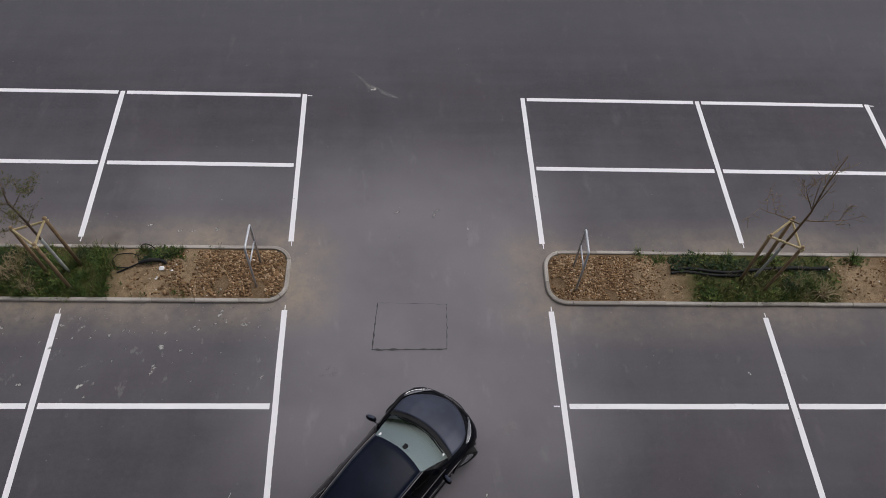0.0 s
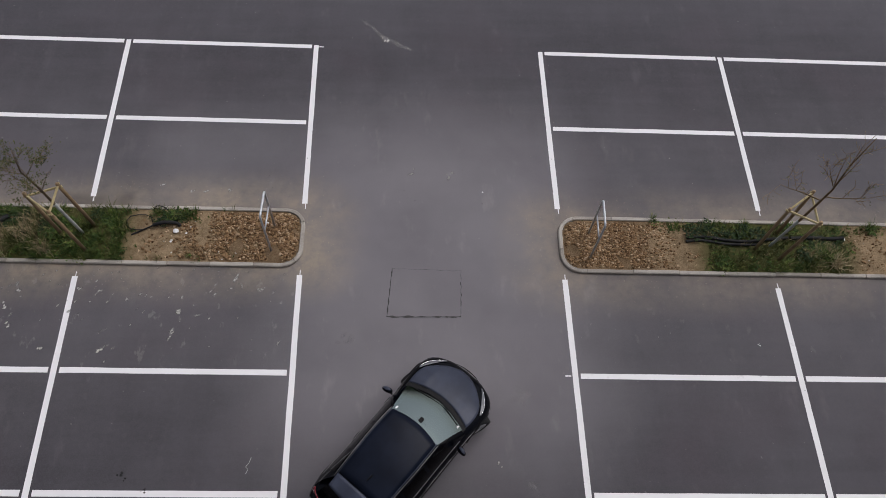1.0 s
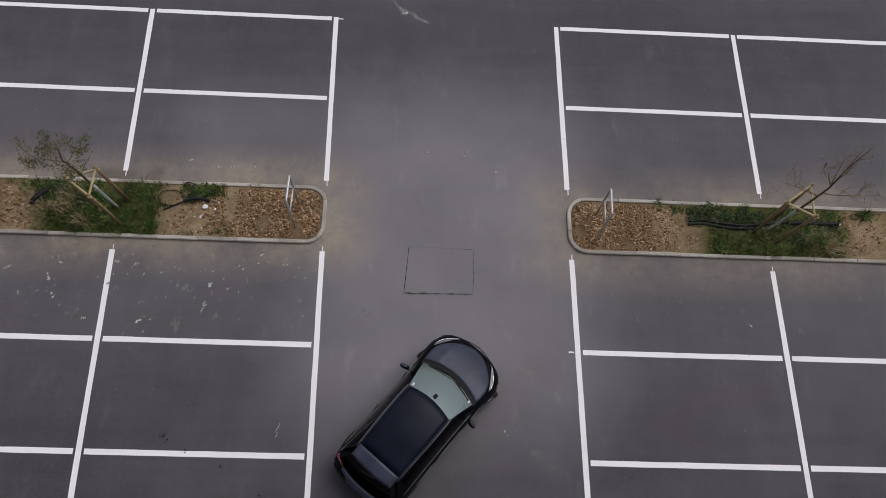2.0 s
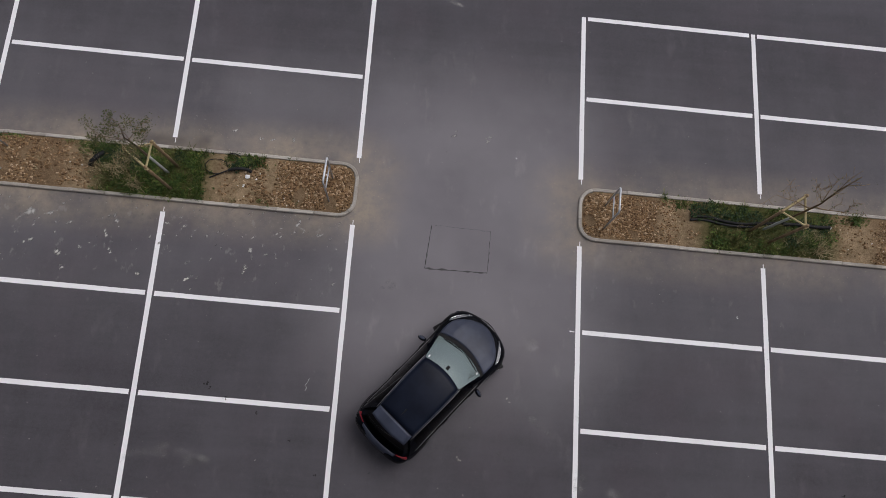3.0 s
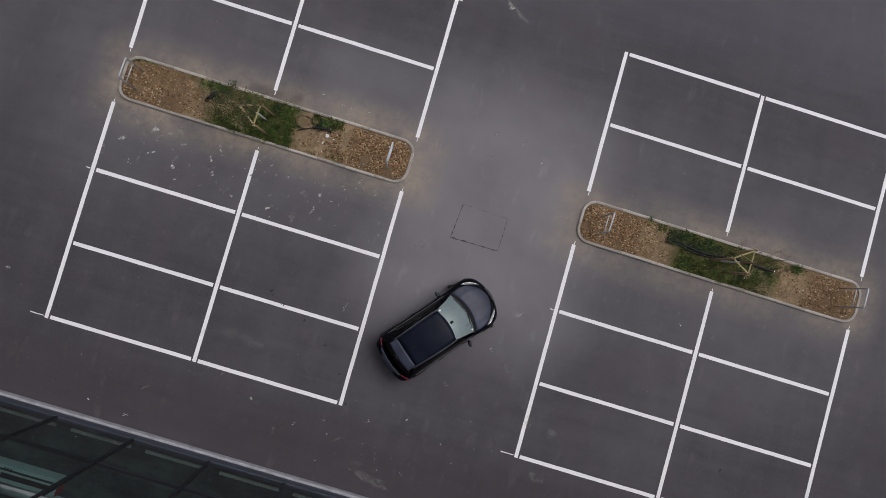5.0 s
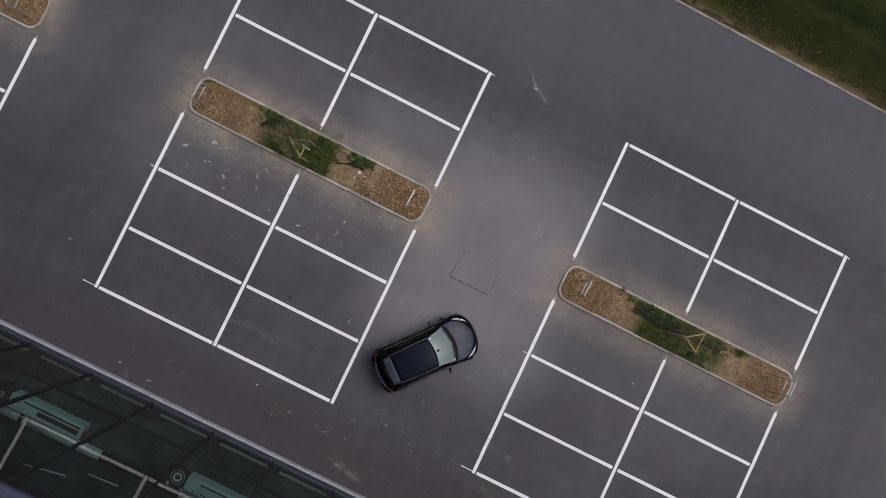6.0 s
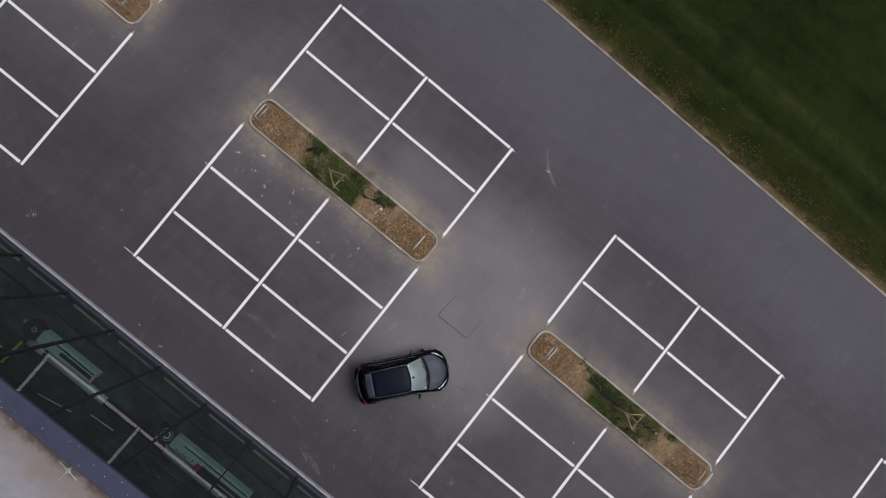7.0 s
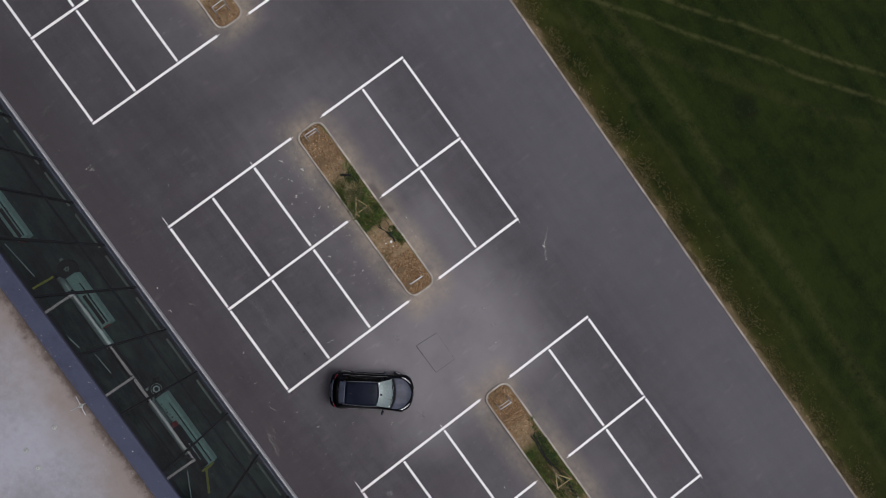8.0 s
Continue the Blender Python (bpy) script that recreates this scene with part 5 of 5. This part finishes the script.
def car(m):
    top = empty("car", m, "glossy black compact hatchback standing in the drive lane", "car")
    body = part("body", car_body(), M_PAINT, top, smooth=True)

    def bonnet(u, v):
        s = 2 * v - 1
        x = 1.11 + u * 0.76 - s * s * (0.17 + 0.05 * u + 0.12 * u * u)
        y = s * (0.735 + 0.02 * math.sin(math.pi * u) - 0.12 * u * u * u)
        d = x - 0.9
        fold = 0.014 * math.exp(-((abs(s) - 0.62) / 0.10) ** 2) * (1 - 0.5 * u)
        return x, y, 1.000 - 0.08 * d - 0.19 * d * d - 0.050 * s * s - 0.02 * u ** 6 + fold
    part("bonnet", patch_grid(bonnet, 16, 30, 0.012), M_SKY_SHEEN, top, "black bonnet with grey sky sheen in its colour", smooth=True)
    gap = [Vector(bonnet(1.0, k / 16)) + Vector((0.012, 0, -0.006)) for k in range(17)]
    part("bonnet_gap", tube(bmesh.new(), gap, 0.008, 5), M_TRIM, top, smooth=True)

    def windscreen(u, v):
        s = 2 * v - 1
        x0, x1 = 1.04 - 0.17 * s * s, 0.31 - 0.09 * s * s
        w = 0.70 + (0.555 - 0.70) * u
        x = x0 + (x1 - x0) * u
        z = 0.955 + (1.395 - 0.955) * u + 0.03 * math.sin(math.pi * u) - 0.02 * s * s * u
        return x, s * w, z
    screen = part("windscreen", patch_grid(windscreen, 10, 12), M_SCREEN, top, "sky-reflecting windscreen", smooth=True)
    screen.visible_shadow = False

    def roof(u, v):
        s = 2 * v - 1
        x = 0.31 - 0.09 * s * s + u * (-1.29 - 0.31 + 0.09 * s * s)
        return x, s * roof_half(x) * 0.96, roof_z(x, s * 0.54) + 0.006
    part("roof_panel", patch_grid(roof, 12, 12, 0.012), M_ROOFPANEL, top, "matt black roof panel", smooth=True)

    def spoiler(u, v):
        s = 2 * v - 1
        x = -1.31 - u * (0.31 - 0.05 * s * s)
        return x, s * (roof_half(x) * 0.96 + 0.015 * u), roof_z(max(x, -1.45), s * 0.54) - 0.05 * u * u
    part("roof_spoiler", patch_grid(spoiler, 5, 12, 0.03), M_SKY_SHEEN, top, "black roof spoiler with grey blue sky sheen in its colour", smooth=True)

    def rear_window(u, v):
        s = 2 * v - 1
        x = -1.60 + 0.06 * s * s - u * (0.30 - 0.05 * s * s)
        return x, s * (0.53 + 0.15 * u), 1.32 - 0.02 * s * s - 0.35 * u - 0.05 * math.sin(math.pi * u)
    part("rear_window", patch_grid(rear_window, 6, 10), M_TINTED, top, smooth=True)

    def tail_shelf(u, v):
        s = 2 * v - 1
        x = -1.935 + 0.06 * s * s - u * 0.13
        return x, s * (0.53 - 0.05 * u), 0.925 - 0.16 * u * u - 0.02 * s * s
    part("rear_bumper", patch_grid(tail_shelf, 5, 12, 0.02), M_SKY_SHEEN, top, "black bumper top with grey sky sheen in its colour", smooth=True)

    for side in (-1, 1):
        def flank(u, v, a=side):
            # sloping side of the cabin, from the belt line to the roof rail
            x = 0.86 - u * 2.55
            xt = max(min(x - 0.56 * max(0, (x - 0.2)) / 0.66, 0.24), -1.40)
            w0, w1 = lerp_table(HALF_WIDTH, x) * 0.93, roof_half(xt)
            zt = roof_z(xt, 0.56)
            t = v
            return x + (xt - x) * t, a * (w0 + (w1 - w0) * t + 0.03 * math.sin(math.pi * t)), 0.93 + (zt - 0.93) * t
        part("cabin_side", patch_grid(flank, 22, 6), M_PAINT, top, smooth=True)
        for u0, u1 in ((0.14, 0.40), (0.43, 0.66), (0.69, 0.86)):
            def window(u, v, a=side, u0=u0, u1=u1):
                p = Vector(flank(u0 + (u1 - u0) * u, 0.16 + 0.66 * v, a))
                return p + Vector((0, a * 0.006, 0.004))
            part("side_window", patch_grid(window, 8, 4), M_TINTED, top, smooth=True)
        rail = [Vector(flank(u, 1.0, side)) + Vector((0, -side * 0.012, 0.012)) for u in (0.12, 0.2, 0.3, 0.45, 0.6, 0.75, 0.9)]
        part("roof_rail", tube(bmesh.new(), rail, 0.011, 6), M_SKY_SHEEN, top, "thin grey roof rail", smooth=True)
        # window trim lines, pale for the highlights along them
        for v, r, u0, u1 in ((1.0, 0.008, 0.10, 0.90), (0.10, 0.007, 0.06, 0.92)):
            line = [Vector(flank(u0 + (u1 - u0) * k / 10, v, side)) + Vector((0, side * 0.02, 0.0)) for k in range(11)]
            part("window_trim", tube(bmesh.new(), line, r, 5), M_CREASE, top, "thin grey line of window trim and painted highlight", smooth=True)
        # highlight on the door crease, put in as a thin grey tube
        crease = [(x, side * (lerp_table(HALF_WIDTH, x) + 0.003), 0.66 + 0.02 * math.sin(x)) for x in (-1.55, -1.2, -0.8, -0.4, 0.0, 0.4, 0.8, 1.1)]
        part("door_moulding", tube(bmesh.new(), crease, 0.009, 5), M_CREASE, top, "thin grey line, a painted highlight along the door crease", smooth=True)
        corner = Vector(windscreen(0.90 if side > 0 else 0.10, 0.5 + side * 0.44))
        part("sticker", boxed(corner.x - 0.03, corner.x + 0.03, corner.y - 0.018, corner.y + 0.018, corner.z + 0.004, corner.z + 0.010), M_PAPER, top, "small white sticker")
        # mirror
        bm = bmesh.new()
        bmesh.ops.create_uvsphere(bm, u_segments=14, v_segments=8, radius=1.0, matrix=Matrix.Translation((0.53, side * 0.945, 0.995)) @ pose(0, 0, 0, 0, 0, side * 14) @ Matrix.Diagonal((0.060, 0.115, 0.062, 1)))
        mirror = part("door_mirror", bm, M_PAINT, top, smooth=True)
        # the sky's reflection on the mirror's top, added as a grey shell
        bm = bmesh.new()
        bmesh.ops.create_uvsphere(bm, u_segments=12, v_segments=6, radius=1.0, matrix=Matrix.Translation((0.535, side * 0.955, 1.035)) @ pose(0, 0, 0, 0, 0, side * 14) @ Matrix.Diagonal((0.040, 0.085, 0.028, 1)))
        part("mirror_sheen", bm, M_SKY_SHEEN, mirror, "mirror top with grey sky sheen in its colour", smooth=True)
        part("mirror_stalk", tube(bmesh.new(), [(0.53, side * 0.74, 0.93), (0.53, side * 0.88, 0.97)], 0.02, 6), M_TRIM, mirror)
        # lamps
        part("headlamp", patch_grid(lambda u, v, a=side: (1.33 + 0.50 * u + 0.02 * (1 - v), a * (0.80 - 0.06 * u - 0.27 * u ** 2.2 - (0.025 + 0.05 * math.sin(math.pi * min(1, u * 1.05))) * v), 0.845 - 0.10 * u - 0.03 * u * u + 0.012 * v), 14, 4, 0.010), M_LAMP, top, "clear headlamp", smooth=True)
        part("lamp_strip", tube(bmesh.new(), [(1.36 + 0.48 * k / 8, side * (0.795 - 0.06 * k / 8 - 0.27 * (k / 8) ** 2.2), 0.865 - 0.10 * k / 8 - 0.03 * (k / 8) ** 2) for k in range(9)], 0.007, 6), M_CHROME, top, "bright strip along the headlamp", smooth=True)
        part("fog_lamp", patch_grid(lambda u, v, a=side: (1.66 + 0.10 * u, a * (0.835 - 0.09 * u - 0.01 * v), 0.50 + 0.11 * v), 4, 3, 0.01), M_LAMP, top, "clear fog lamp", smooth=True)
        part("tail_lamp", patch_grid(lambda u, v, a=side: (-1.74 - 0.14 * u + 0.02 * v, a * (0.80 - 0.20 * u * u - 0.06 * v), 0.84 + 0.10 * v), 8, 4, 0.015), M_TAIL, top, "red tail lamp", smooth=True)
        for k in (0.42, -0.50):
            part("door_handle", boxed(k - 0.09, k + 0.09, side * 0.856 - 0.012, side * 0.856 + 0.012, 0.73, 0.755, 0.004), M_TRIM, top)
        part("side_sill", boxed(-0.85, 0.85, side * 0.82 - 0.03, side * 0.82 + 0.03, 0.19, 0.27, 0.015), M_TRIM, top)
        for wx, steer in ((-1.38, 0), (1.25, -21)):
            hub = Matrix.Translation((wx, side * 0.775, 0.325)) @ pose(0, 0, 0, 90, 0, 0)
            if steer:
                hub = Matrix.Translation((wx, side * 0.775, 0.325)) @ pose(0, 0, 0, 0, 0, steer) @ pose(0, 0, 0, 90, 0, 0)
            bm = disc(bmesh.new(), (0, 0), 0.325, -0.10, 0.10, 28, 0.225)
            bmesh.ops.bevel(bm, geom=[e for e in bm.edges if e.is_manifold and e.calc_face_angle(0) > 1.2], offset=0.022, segments=2, affect="EDGES")
            wheel = part("wheel", bm, M_TYRE, top, "black tyre", smooth=True)
            wheel.matrix_local = hub
            bm = disc(bmesh.new(), (0, 0), 0.225, -0.098, 0.098, 28, 0.195)
            for k in range(5):
                box(bm, 0.02, 0.205, -0.022, 0.022, 0.085 * -side - 0.014, 0.085 * -side + 0.014, 0.0, pose(0, 0, 0, 0, 0, 72 * k))
            disc(bm, (0, 0), 0.05, -0.095, 0.095, 12)
            part("rim", bm, M_RIM, wheel, "alloy rim")
            arch = [(wx + 0.37 * math.cos(a), side * (lerp_table(HALF_WIDTH, wx + 0.37 * math.cos(a)) + 0.004), 0.33 + 0.37 * math.sin(a)) for a in (math.pi * k / 12 for k in range(13))]
            part("wheel_arch", tube(bmesh.new(), arch, 0.022, 6), M_TRIM, top, smooth=True)
    part("grille", patch_grid(lambda u, v: (2.005 - 0.12 * (2 * v - 1) ** 2, (2 * v - 1) * 0.45, 0.40 + 0.17 * u), 4, 10, 0.015), M_TRIM, top)
    lip = [(1.955 - 0.62 * abs(y) ** 2.2, y, 0.585) for y in (k * 0.07 for k in range(-9, 10))]
    part("bumper_trim", tube(bmesh.new(), [(x + 0.025, y, z) for x, y, z in lip], 0.011, 6), M_CREASE, top, "thin grey line round the nose", smooth=True)
    part("badge", boxed(1.93, 1.95, -0.03, 0.03, 0.695, 0.71, 0.005), M_LAMP, top)
    part("cowl", patch_grid(lambda u, v: (1.125 - 0.19 * (2 * v - 1) ** 2 - 0.10 * u, (2 * v - 1) * 0.74, 0.970 + 0.004 * u - 0.03 * (2 * v - 1) ** 2), 2, 12, 0.01), M_TRIM, top)
    for a, b in (((1.02, -0.05, 1.0), (0.86, -0.60, 1.0)), ((0.90, 0.56, 1.0), (1.02, -0.02, 1.01))):
        part("wiper", tube(bmesh.new(), [a, tuple((p + q) / 2 + (0.012 if i == 2 else 0) for i, (p, q) in enumerate(zip(a, b))), b], 0.010, 5), M_TRIM, top)
    part("aerial", tube(bmesh.new(), [(-0.95, 0.0, 1.43), (-1.02, 0.0, 1.48), (-1.12, 0.0, 1.53)], [0.022, 0.014, 0.008], 6), M_TRIM, top)
    # cabin seen through the screen
    part("dashboard", boxed(0.20, 0.88, -0.60, 0.60, 0.80, 0.972, 0.02), M_SEAT, top)
    part("inner_mirror", boxed(0.36, 0.42, -0.16, 0.10, 1.27, 1.33, 0.02), M_TRIM, top)
    part("sensor_housing", boxed(0.33, 0.47, -0.06, 0.02, 1.33, 1.37, 0.01), M_TRIM, top)
    for y in (-0.34, 0.34):
        part("seat", box(boxed(-0.55, 0.0, y - 0.24, y + 0.24, 0.42, 0.60, 0.05), -0.62, -0.46, y - 0.23, y + 0.23, 0.55, 1.15, 0.05), M_SEAT, top)
    part("rear_seat", box(boxed(-1.25, -0.85, -0.6, 0.6, 0.42, 0.60, 0.05), -1.35, -1.2, -0.6, 0.6, 0.55, 1.10, 0.05), M_SEAT, top)
    return top


car(pose(2.43, -1.73, 0, 0, 0, 49.5))

# ---- small debris on the asphalt ----
def clump(x, y, size, material, label, seed, flat=0.4):
    rng = random.Random(seed)
    bm = bmesh.new()
    for _ in range(5):
        g = bmesh.ops.create_icosphere(bm, subdivisions=1, radius=size * rng.uniform(0.25, 0.6), matrix=Matrix.Translation((rng.uniform(-1, 1) * size, rng.uniform(-1, 1) * size, size * 0.1)))
        for v in g["verts"]:
            v.co += Vector((rng.uniform(-1, 1), rng.uniform(-1, 1), rng.uniform(-1, 1))) * size * 0.12
    for v in bm.verts:
        v.co.z = max(0.0, v.co.z * flat)
    ob = mesh_object("debris", bm, material)
    ob.location = (x, y, 0.001)
    return tagged(ob, label, "debris")


for i, (x, y, s) in enumerate(((-3.25, -2.11, 0.07), (-3.16, -2.2, 0.05), (-2.75, -2.42, 0.05), (-1.91, -2.73, 0.045), (-1.04, -3.34, 0.04), (-0.32, -4.13, 0.04), (0.14, -5.02, 0.05), (1.0, -4.0, 0.025), (12.95, -3.84, 0.06))):
    clump(x, y, s * 0.75, M_HOSE, "small dark clump of dirt on asphalt", i)
for i, (x, y, s) in enumerate(((10.36, 0.56, 0.028), (4.3, 4.55, 0.02), (-7.9, -7.05, 0.03))):
    clump(x, y, s, M_PAPER, "small pale scrap on asphalt", 40 + i)

# dried pale splashes and smears, most of them beside one bed
STRENGTH = []


def splash(verts, faces, rng, x, y, size, stretch=1.0, turn=0.0, strength=0.75):
    STRENGTH.append(strength * rng.uniform(0.6, 1.2))
    size *= 1.15
    n, k = 9, len(verts)
    c, s = math.cos(turn), math.sin(turn)
    verts.append((x, y, 0.006))
    for i in range(n):
        a, r = 2 * math.pi * i / n, size * rng.uniform(0.72, 1.12)
        u, v = r * math.cos(a) * stretch, r * math.sin(a)
        verts.append((x + u * c - v * s, y + u * s + v * c, 0.0045))
    faces += [(k, k + 1 + i, k + 1 + (i + 1) % n) for i in range(n)]


rng = random.Random(91)
verts, faces = [], []
for x, y, size in ((-8.38, 1.99, 0.11), (-9.29, 1.39, 0.09), (-8.97, 0.81, 0.06), (-8.34, 1.22, 0.06), (-7.52, 1.03, 0.08), (-6.95, 1.13, 0.06), (-7.36, 0.6, 0.05), (-6.44, 1.58, 0.05), (-5.42, 0.57, 0.06), (-6.19, 1.13, 0.05), (-7.9, 2.0, 0.06), (-7.37, 1.8, 0.05), (-6.17, 1.98, 0.06), (-11.59, -3.66, 0.05), (1.84, 9.43, 0.07), (-3.44, 4.68, 0.04), (-2.68, 4.56, 0.05), (-2.36, 4.55, 0.04), (-1.83, 4.6, 0.05), (2.64, 5.1, 0.06), (-0.87, 1.98, 0.06), (-1.39, 2.23, 0.07), (-2.65, 0.9, 0.07), (4.36, -2.03, 0.05), (3.21, -3.5, 0.05), (3.51, 5.08, 0.07), (-2.6, 1.4, 0.07), (-4.2, 0.52, 0.07), (-2.86, -5.63, 0.05), (0.98, -5.34, 0.05), (-1.3, -6.1, 0.04), (2.25, -5.0, 0.05)):
    for _ in range(3):
        splash(verts, faces, rng, x + rng.gauss(0, size * 0.8), y + rng.gauss(0, size * 0.8), size * rng.uniform(0.4, 0.9), rng.uniform(1.2, 2.2), rng.gauss(0.75, 0.35), 1.0)
for _ in range(130):
    splash(verts, faces, rng, rng.uniform(-9.8, -0.3), 2.5 - abs(rng.gauss(0, 1.0)), rng.uniform(0.015, 0.045), rng.uniform(1.3, 2.6), rng.gauss(0.75, 0.3))
for _ in range(36):
    splash(verts, faces, rng, rng.uniform(-14, 6), rng.uniform(-7.4, -2.5), rng.uniform(0.008, 0.024), rng.uniform(1, 2.2), rng.uniform(0, 3))
for _ in range(36):
    splash(verts, faces, rng, rng.uniform(-9, 15), rng.uniform(4.2, 5.6), rng.uniform(0.008, 0.022), rng.uniform(1, 2.0), rng.uniform(0, 3))
for _ in range(44):
    splash(verts, faces, rng, rng.uniform(-0.5, 5.6), rng.uniform(-7.2, -4.2), rng.uniform(0.008, 0.030), rng.uniform(1, 2.4), rng.gauss(0.75, 0.5), 1.0)
for _ in range(40):
    splash(verts, faces, rng, rng.uniform(6, 30), rng.uniform(-4, 2.4), rng.uniform(0.006, 0.018), rng.uniform(1, 2.0), rng.uniform(0, 3))
# a long faint smear in the upper lane
for i in range(7):
    t = i / 6
    splash(verts, faces, rng, 1.36 + 0.5 * t + rng.gauss(0, 0.03), 10.1 - 0.65 * t, rng.uniform(0.04, 0.10), 2.4, -0.9, 0.32)
for i in range(5):
    t = i / 4
    splash(verts, faces, rng, 1.9 + 0.5 * t + rng.gauss(0, 0.05), 9.5 - 0.35 * t, rng.uniform(0.05, 0.12), 2.2, -0.6, 0.32)
# broad faint smears in one bay and by the building
for x, y, size, n in ((-3.9, -3.85, 0.16, 6), (-4.6, -3.82, 0.15, 4), (-3.2, -3.9, 0.15, 4), (-6.3, -6.2, 0.10, 4), (1.2, -6.9, 0.12, 6), (-2.0, -6.4, 0.08, 4), (0.2, -6.2, 0.09, 5), (-11.7, 2.9, 0.14, 5), (4.9, -0.6, 0.14, 4), (5.2, -2.6, 0.13, 4), (4.5, -3.4, 0.10, 4), (1.0, 0.8, 0.10, 4), (1.4, -7.1, 0.15, 8), (2.0, -7.3, 0.13, 6), (6.2, -4.0, 0.15, 5), (7.1, -4.25, 0.15, 5), (6.9, -5.65, 0.12, 6), (-1.5, -6.2, 0.07, 6), (-0.3, -5.7, 0.06, 5)):
    for _ in range(n):
        splash(verts, faces, rng, x + rng.gauss(0, size * 1.6), y + rng.gauss(0, size * 0.8), size * rng.uniform(0.4, 1.0), rng.uniform(1.3, 2.4), rng.gauss(0.1, 0.4), 0.14)
for i in range(10):
    splash(verts, faces, rng, -14.4 + rng.gauss(0, 0.12), -6.13 + rng.gauss(0, 0.10), rng.uniform(0.02, 0.06), 1.6, rng.uniform(0, 3))
marks = from_lists("dried_splashes", verts, faces, M_SPLASH)
layer = marks.data.uv_layers.new(name="rim")
for loop in marks.data.loops:
    i = loop.vertex_index
    layer.data[loop.index].uv = (0.0 if i % 10 == 0 else 1.0, STRENGTH[i // 10])
tagged(marks, "pale dried splashes and smears on grey asphalt", "stain", kind="stuff")

twig = empty("twig", pose(-6.62, -7.25, 0.012, 0, 0, 50) @ Matrix.Scale(0.55, 4), "small forked bleached dry twig on asphalt", "twig")
for a, c in (((-0.16, 0.05, 0), (0.17, -0.02, 0.02)), ((0.02, 0.0, 0.01), (-0.03, 0.17, 0.03)), ((0.05, 0.0, 0.01), (0.12, -0.12, 0.0))):
    part("stem", tube(bmesh.new(), [a, tuple((p + q) / 2 + 0.01 for p, q in zip(a, c)), c], [0.014, 0.012, 0.006], 6), M_PEBBLE, twig)

curl = [(-0.78, -2.12, 0.006), (-0.74, -2.04, 0.008), (-0.79, -1.98, 0.008), (-0.73, -1.90, 0.008), (-0.70, -1.80, 0.006)]
tagged(mesh_object("string", tube(bmesh.new(), curl, 0.0045, 5), M_GUARD), "thin pale curled string on asphalt", "litter")

# short pale bars, added in place of bright streaks on the hall floor
for a, b in (((-9.4, -11.96), (-7.8, -11.7)), ((-7.1, -11.3), (-5.9, -11.25)), ((-13.9, -11.50), (-11.8, -11.33)), ((0.1, -11.2), (1.3, -11.85))):
    bm = tube(bmesh.new(), [(a[0], a[1], 0.08), (b[0], b[1], 0.08)], 0.032, 8)
    tagged(mesh_object("steel_bar", bm, M_PAPER, True), "thin pale bar added for a bright streak on the hall floor", "bar", "steel bars on the hall floor")

# floor rails further in
for y in (-11.31, -11.46):
    rail = boxed(-3.34, -0.62, y - 0.025, y + 0.025, 0.021, 0.07, 0.006)
    tagged(mesh_object("floor_rail", rail, M_SLOT), "dark reddish steel rail on the hall floor", "rail", "rails on the hall floor")

# ---- field margin: tufts of grass behind the edging ----
rng = random.Random(5)
verts, faces = [], []
for _ in range(15000):
    x = rng.uniform(-16, 36)
    y = edge_y(x) + 0.14 + abs(rng.gauss(0, 0.55))
    if noise.noise(Vector((x * 0.8, y * 1.5, 1))) < -0.05:
        continue
    blades(verts, faces, rng, x, y, -0.03, 5, rng.uniform(0.03, 0.08), 0.06, 0.016)
tagged(from_lists("margin_grass", verts, faces, M_MARGIN), "rough olive grass tufts along the edging", "grass", kind="stuff")
verts, faces = [], []
for _ in range(500):
    x = rng.uniform(-16, 36)
    y = edge_y(x) + 0.14 + abs(rng.gauss(0, 0.4))
    blades(verts, faces, rng, x, y, -0.03, 4, rng.uniform(0.03, 0.07), 0.06, 0.014)
tagged(from_lists("margin_straw", verts, faces, M_STRAW), "dry straw coloured grass along the edging", "grass", kind="stuff")
verts, faces = [], []
for _ in range(20000):
    x, y = rng.uniform(-14, 40), rng.uniform(15.6, 46)
    if y < edge_y(x) + 0.3:
        continue
    blades(verts, faces, rng, x, y, -0.03, 3, rng.uniform(0.008, 0.02), 0.10, 0.03)
tagged(from_lists("field_grass", verts, faces, M_MOWN), "short dark green grass of the field", "grass", kind="stuff")
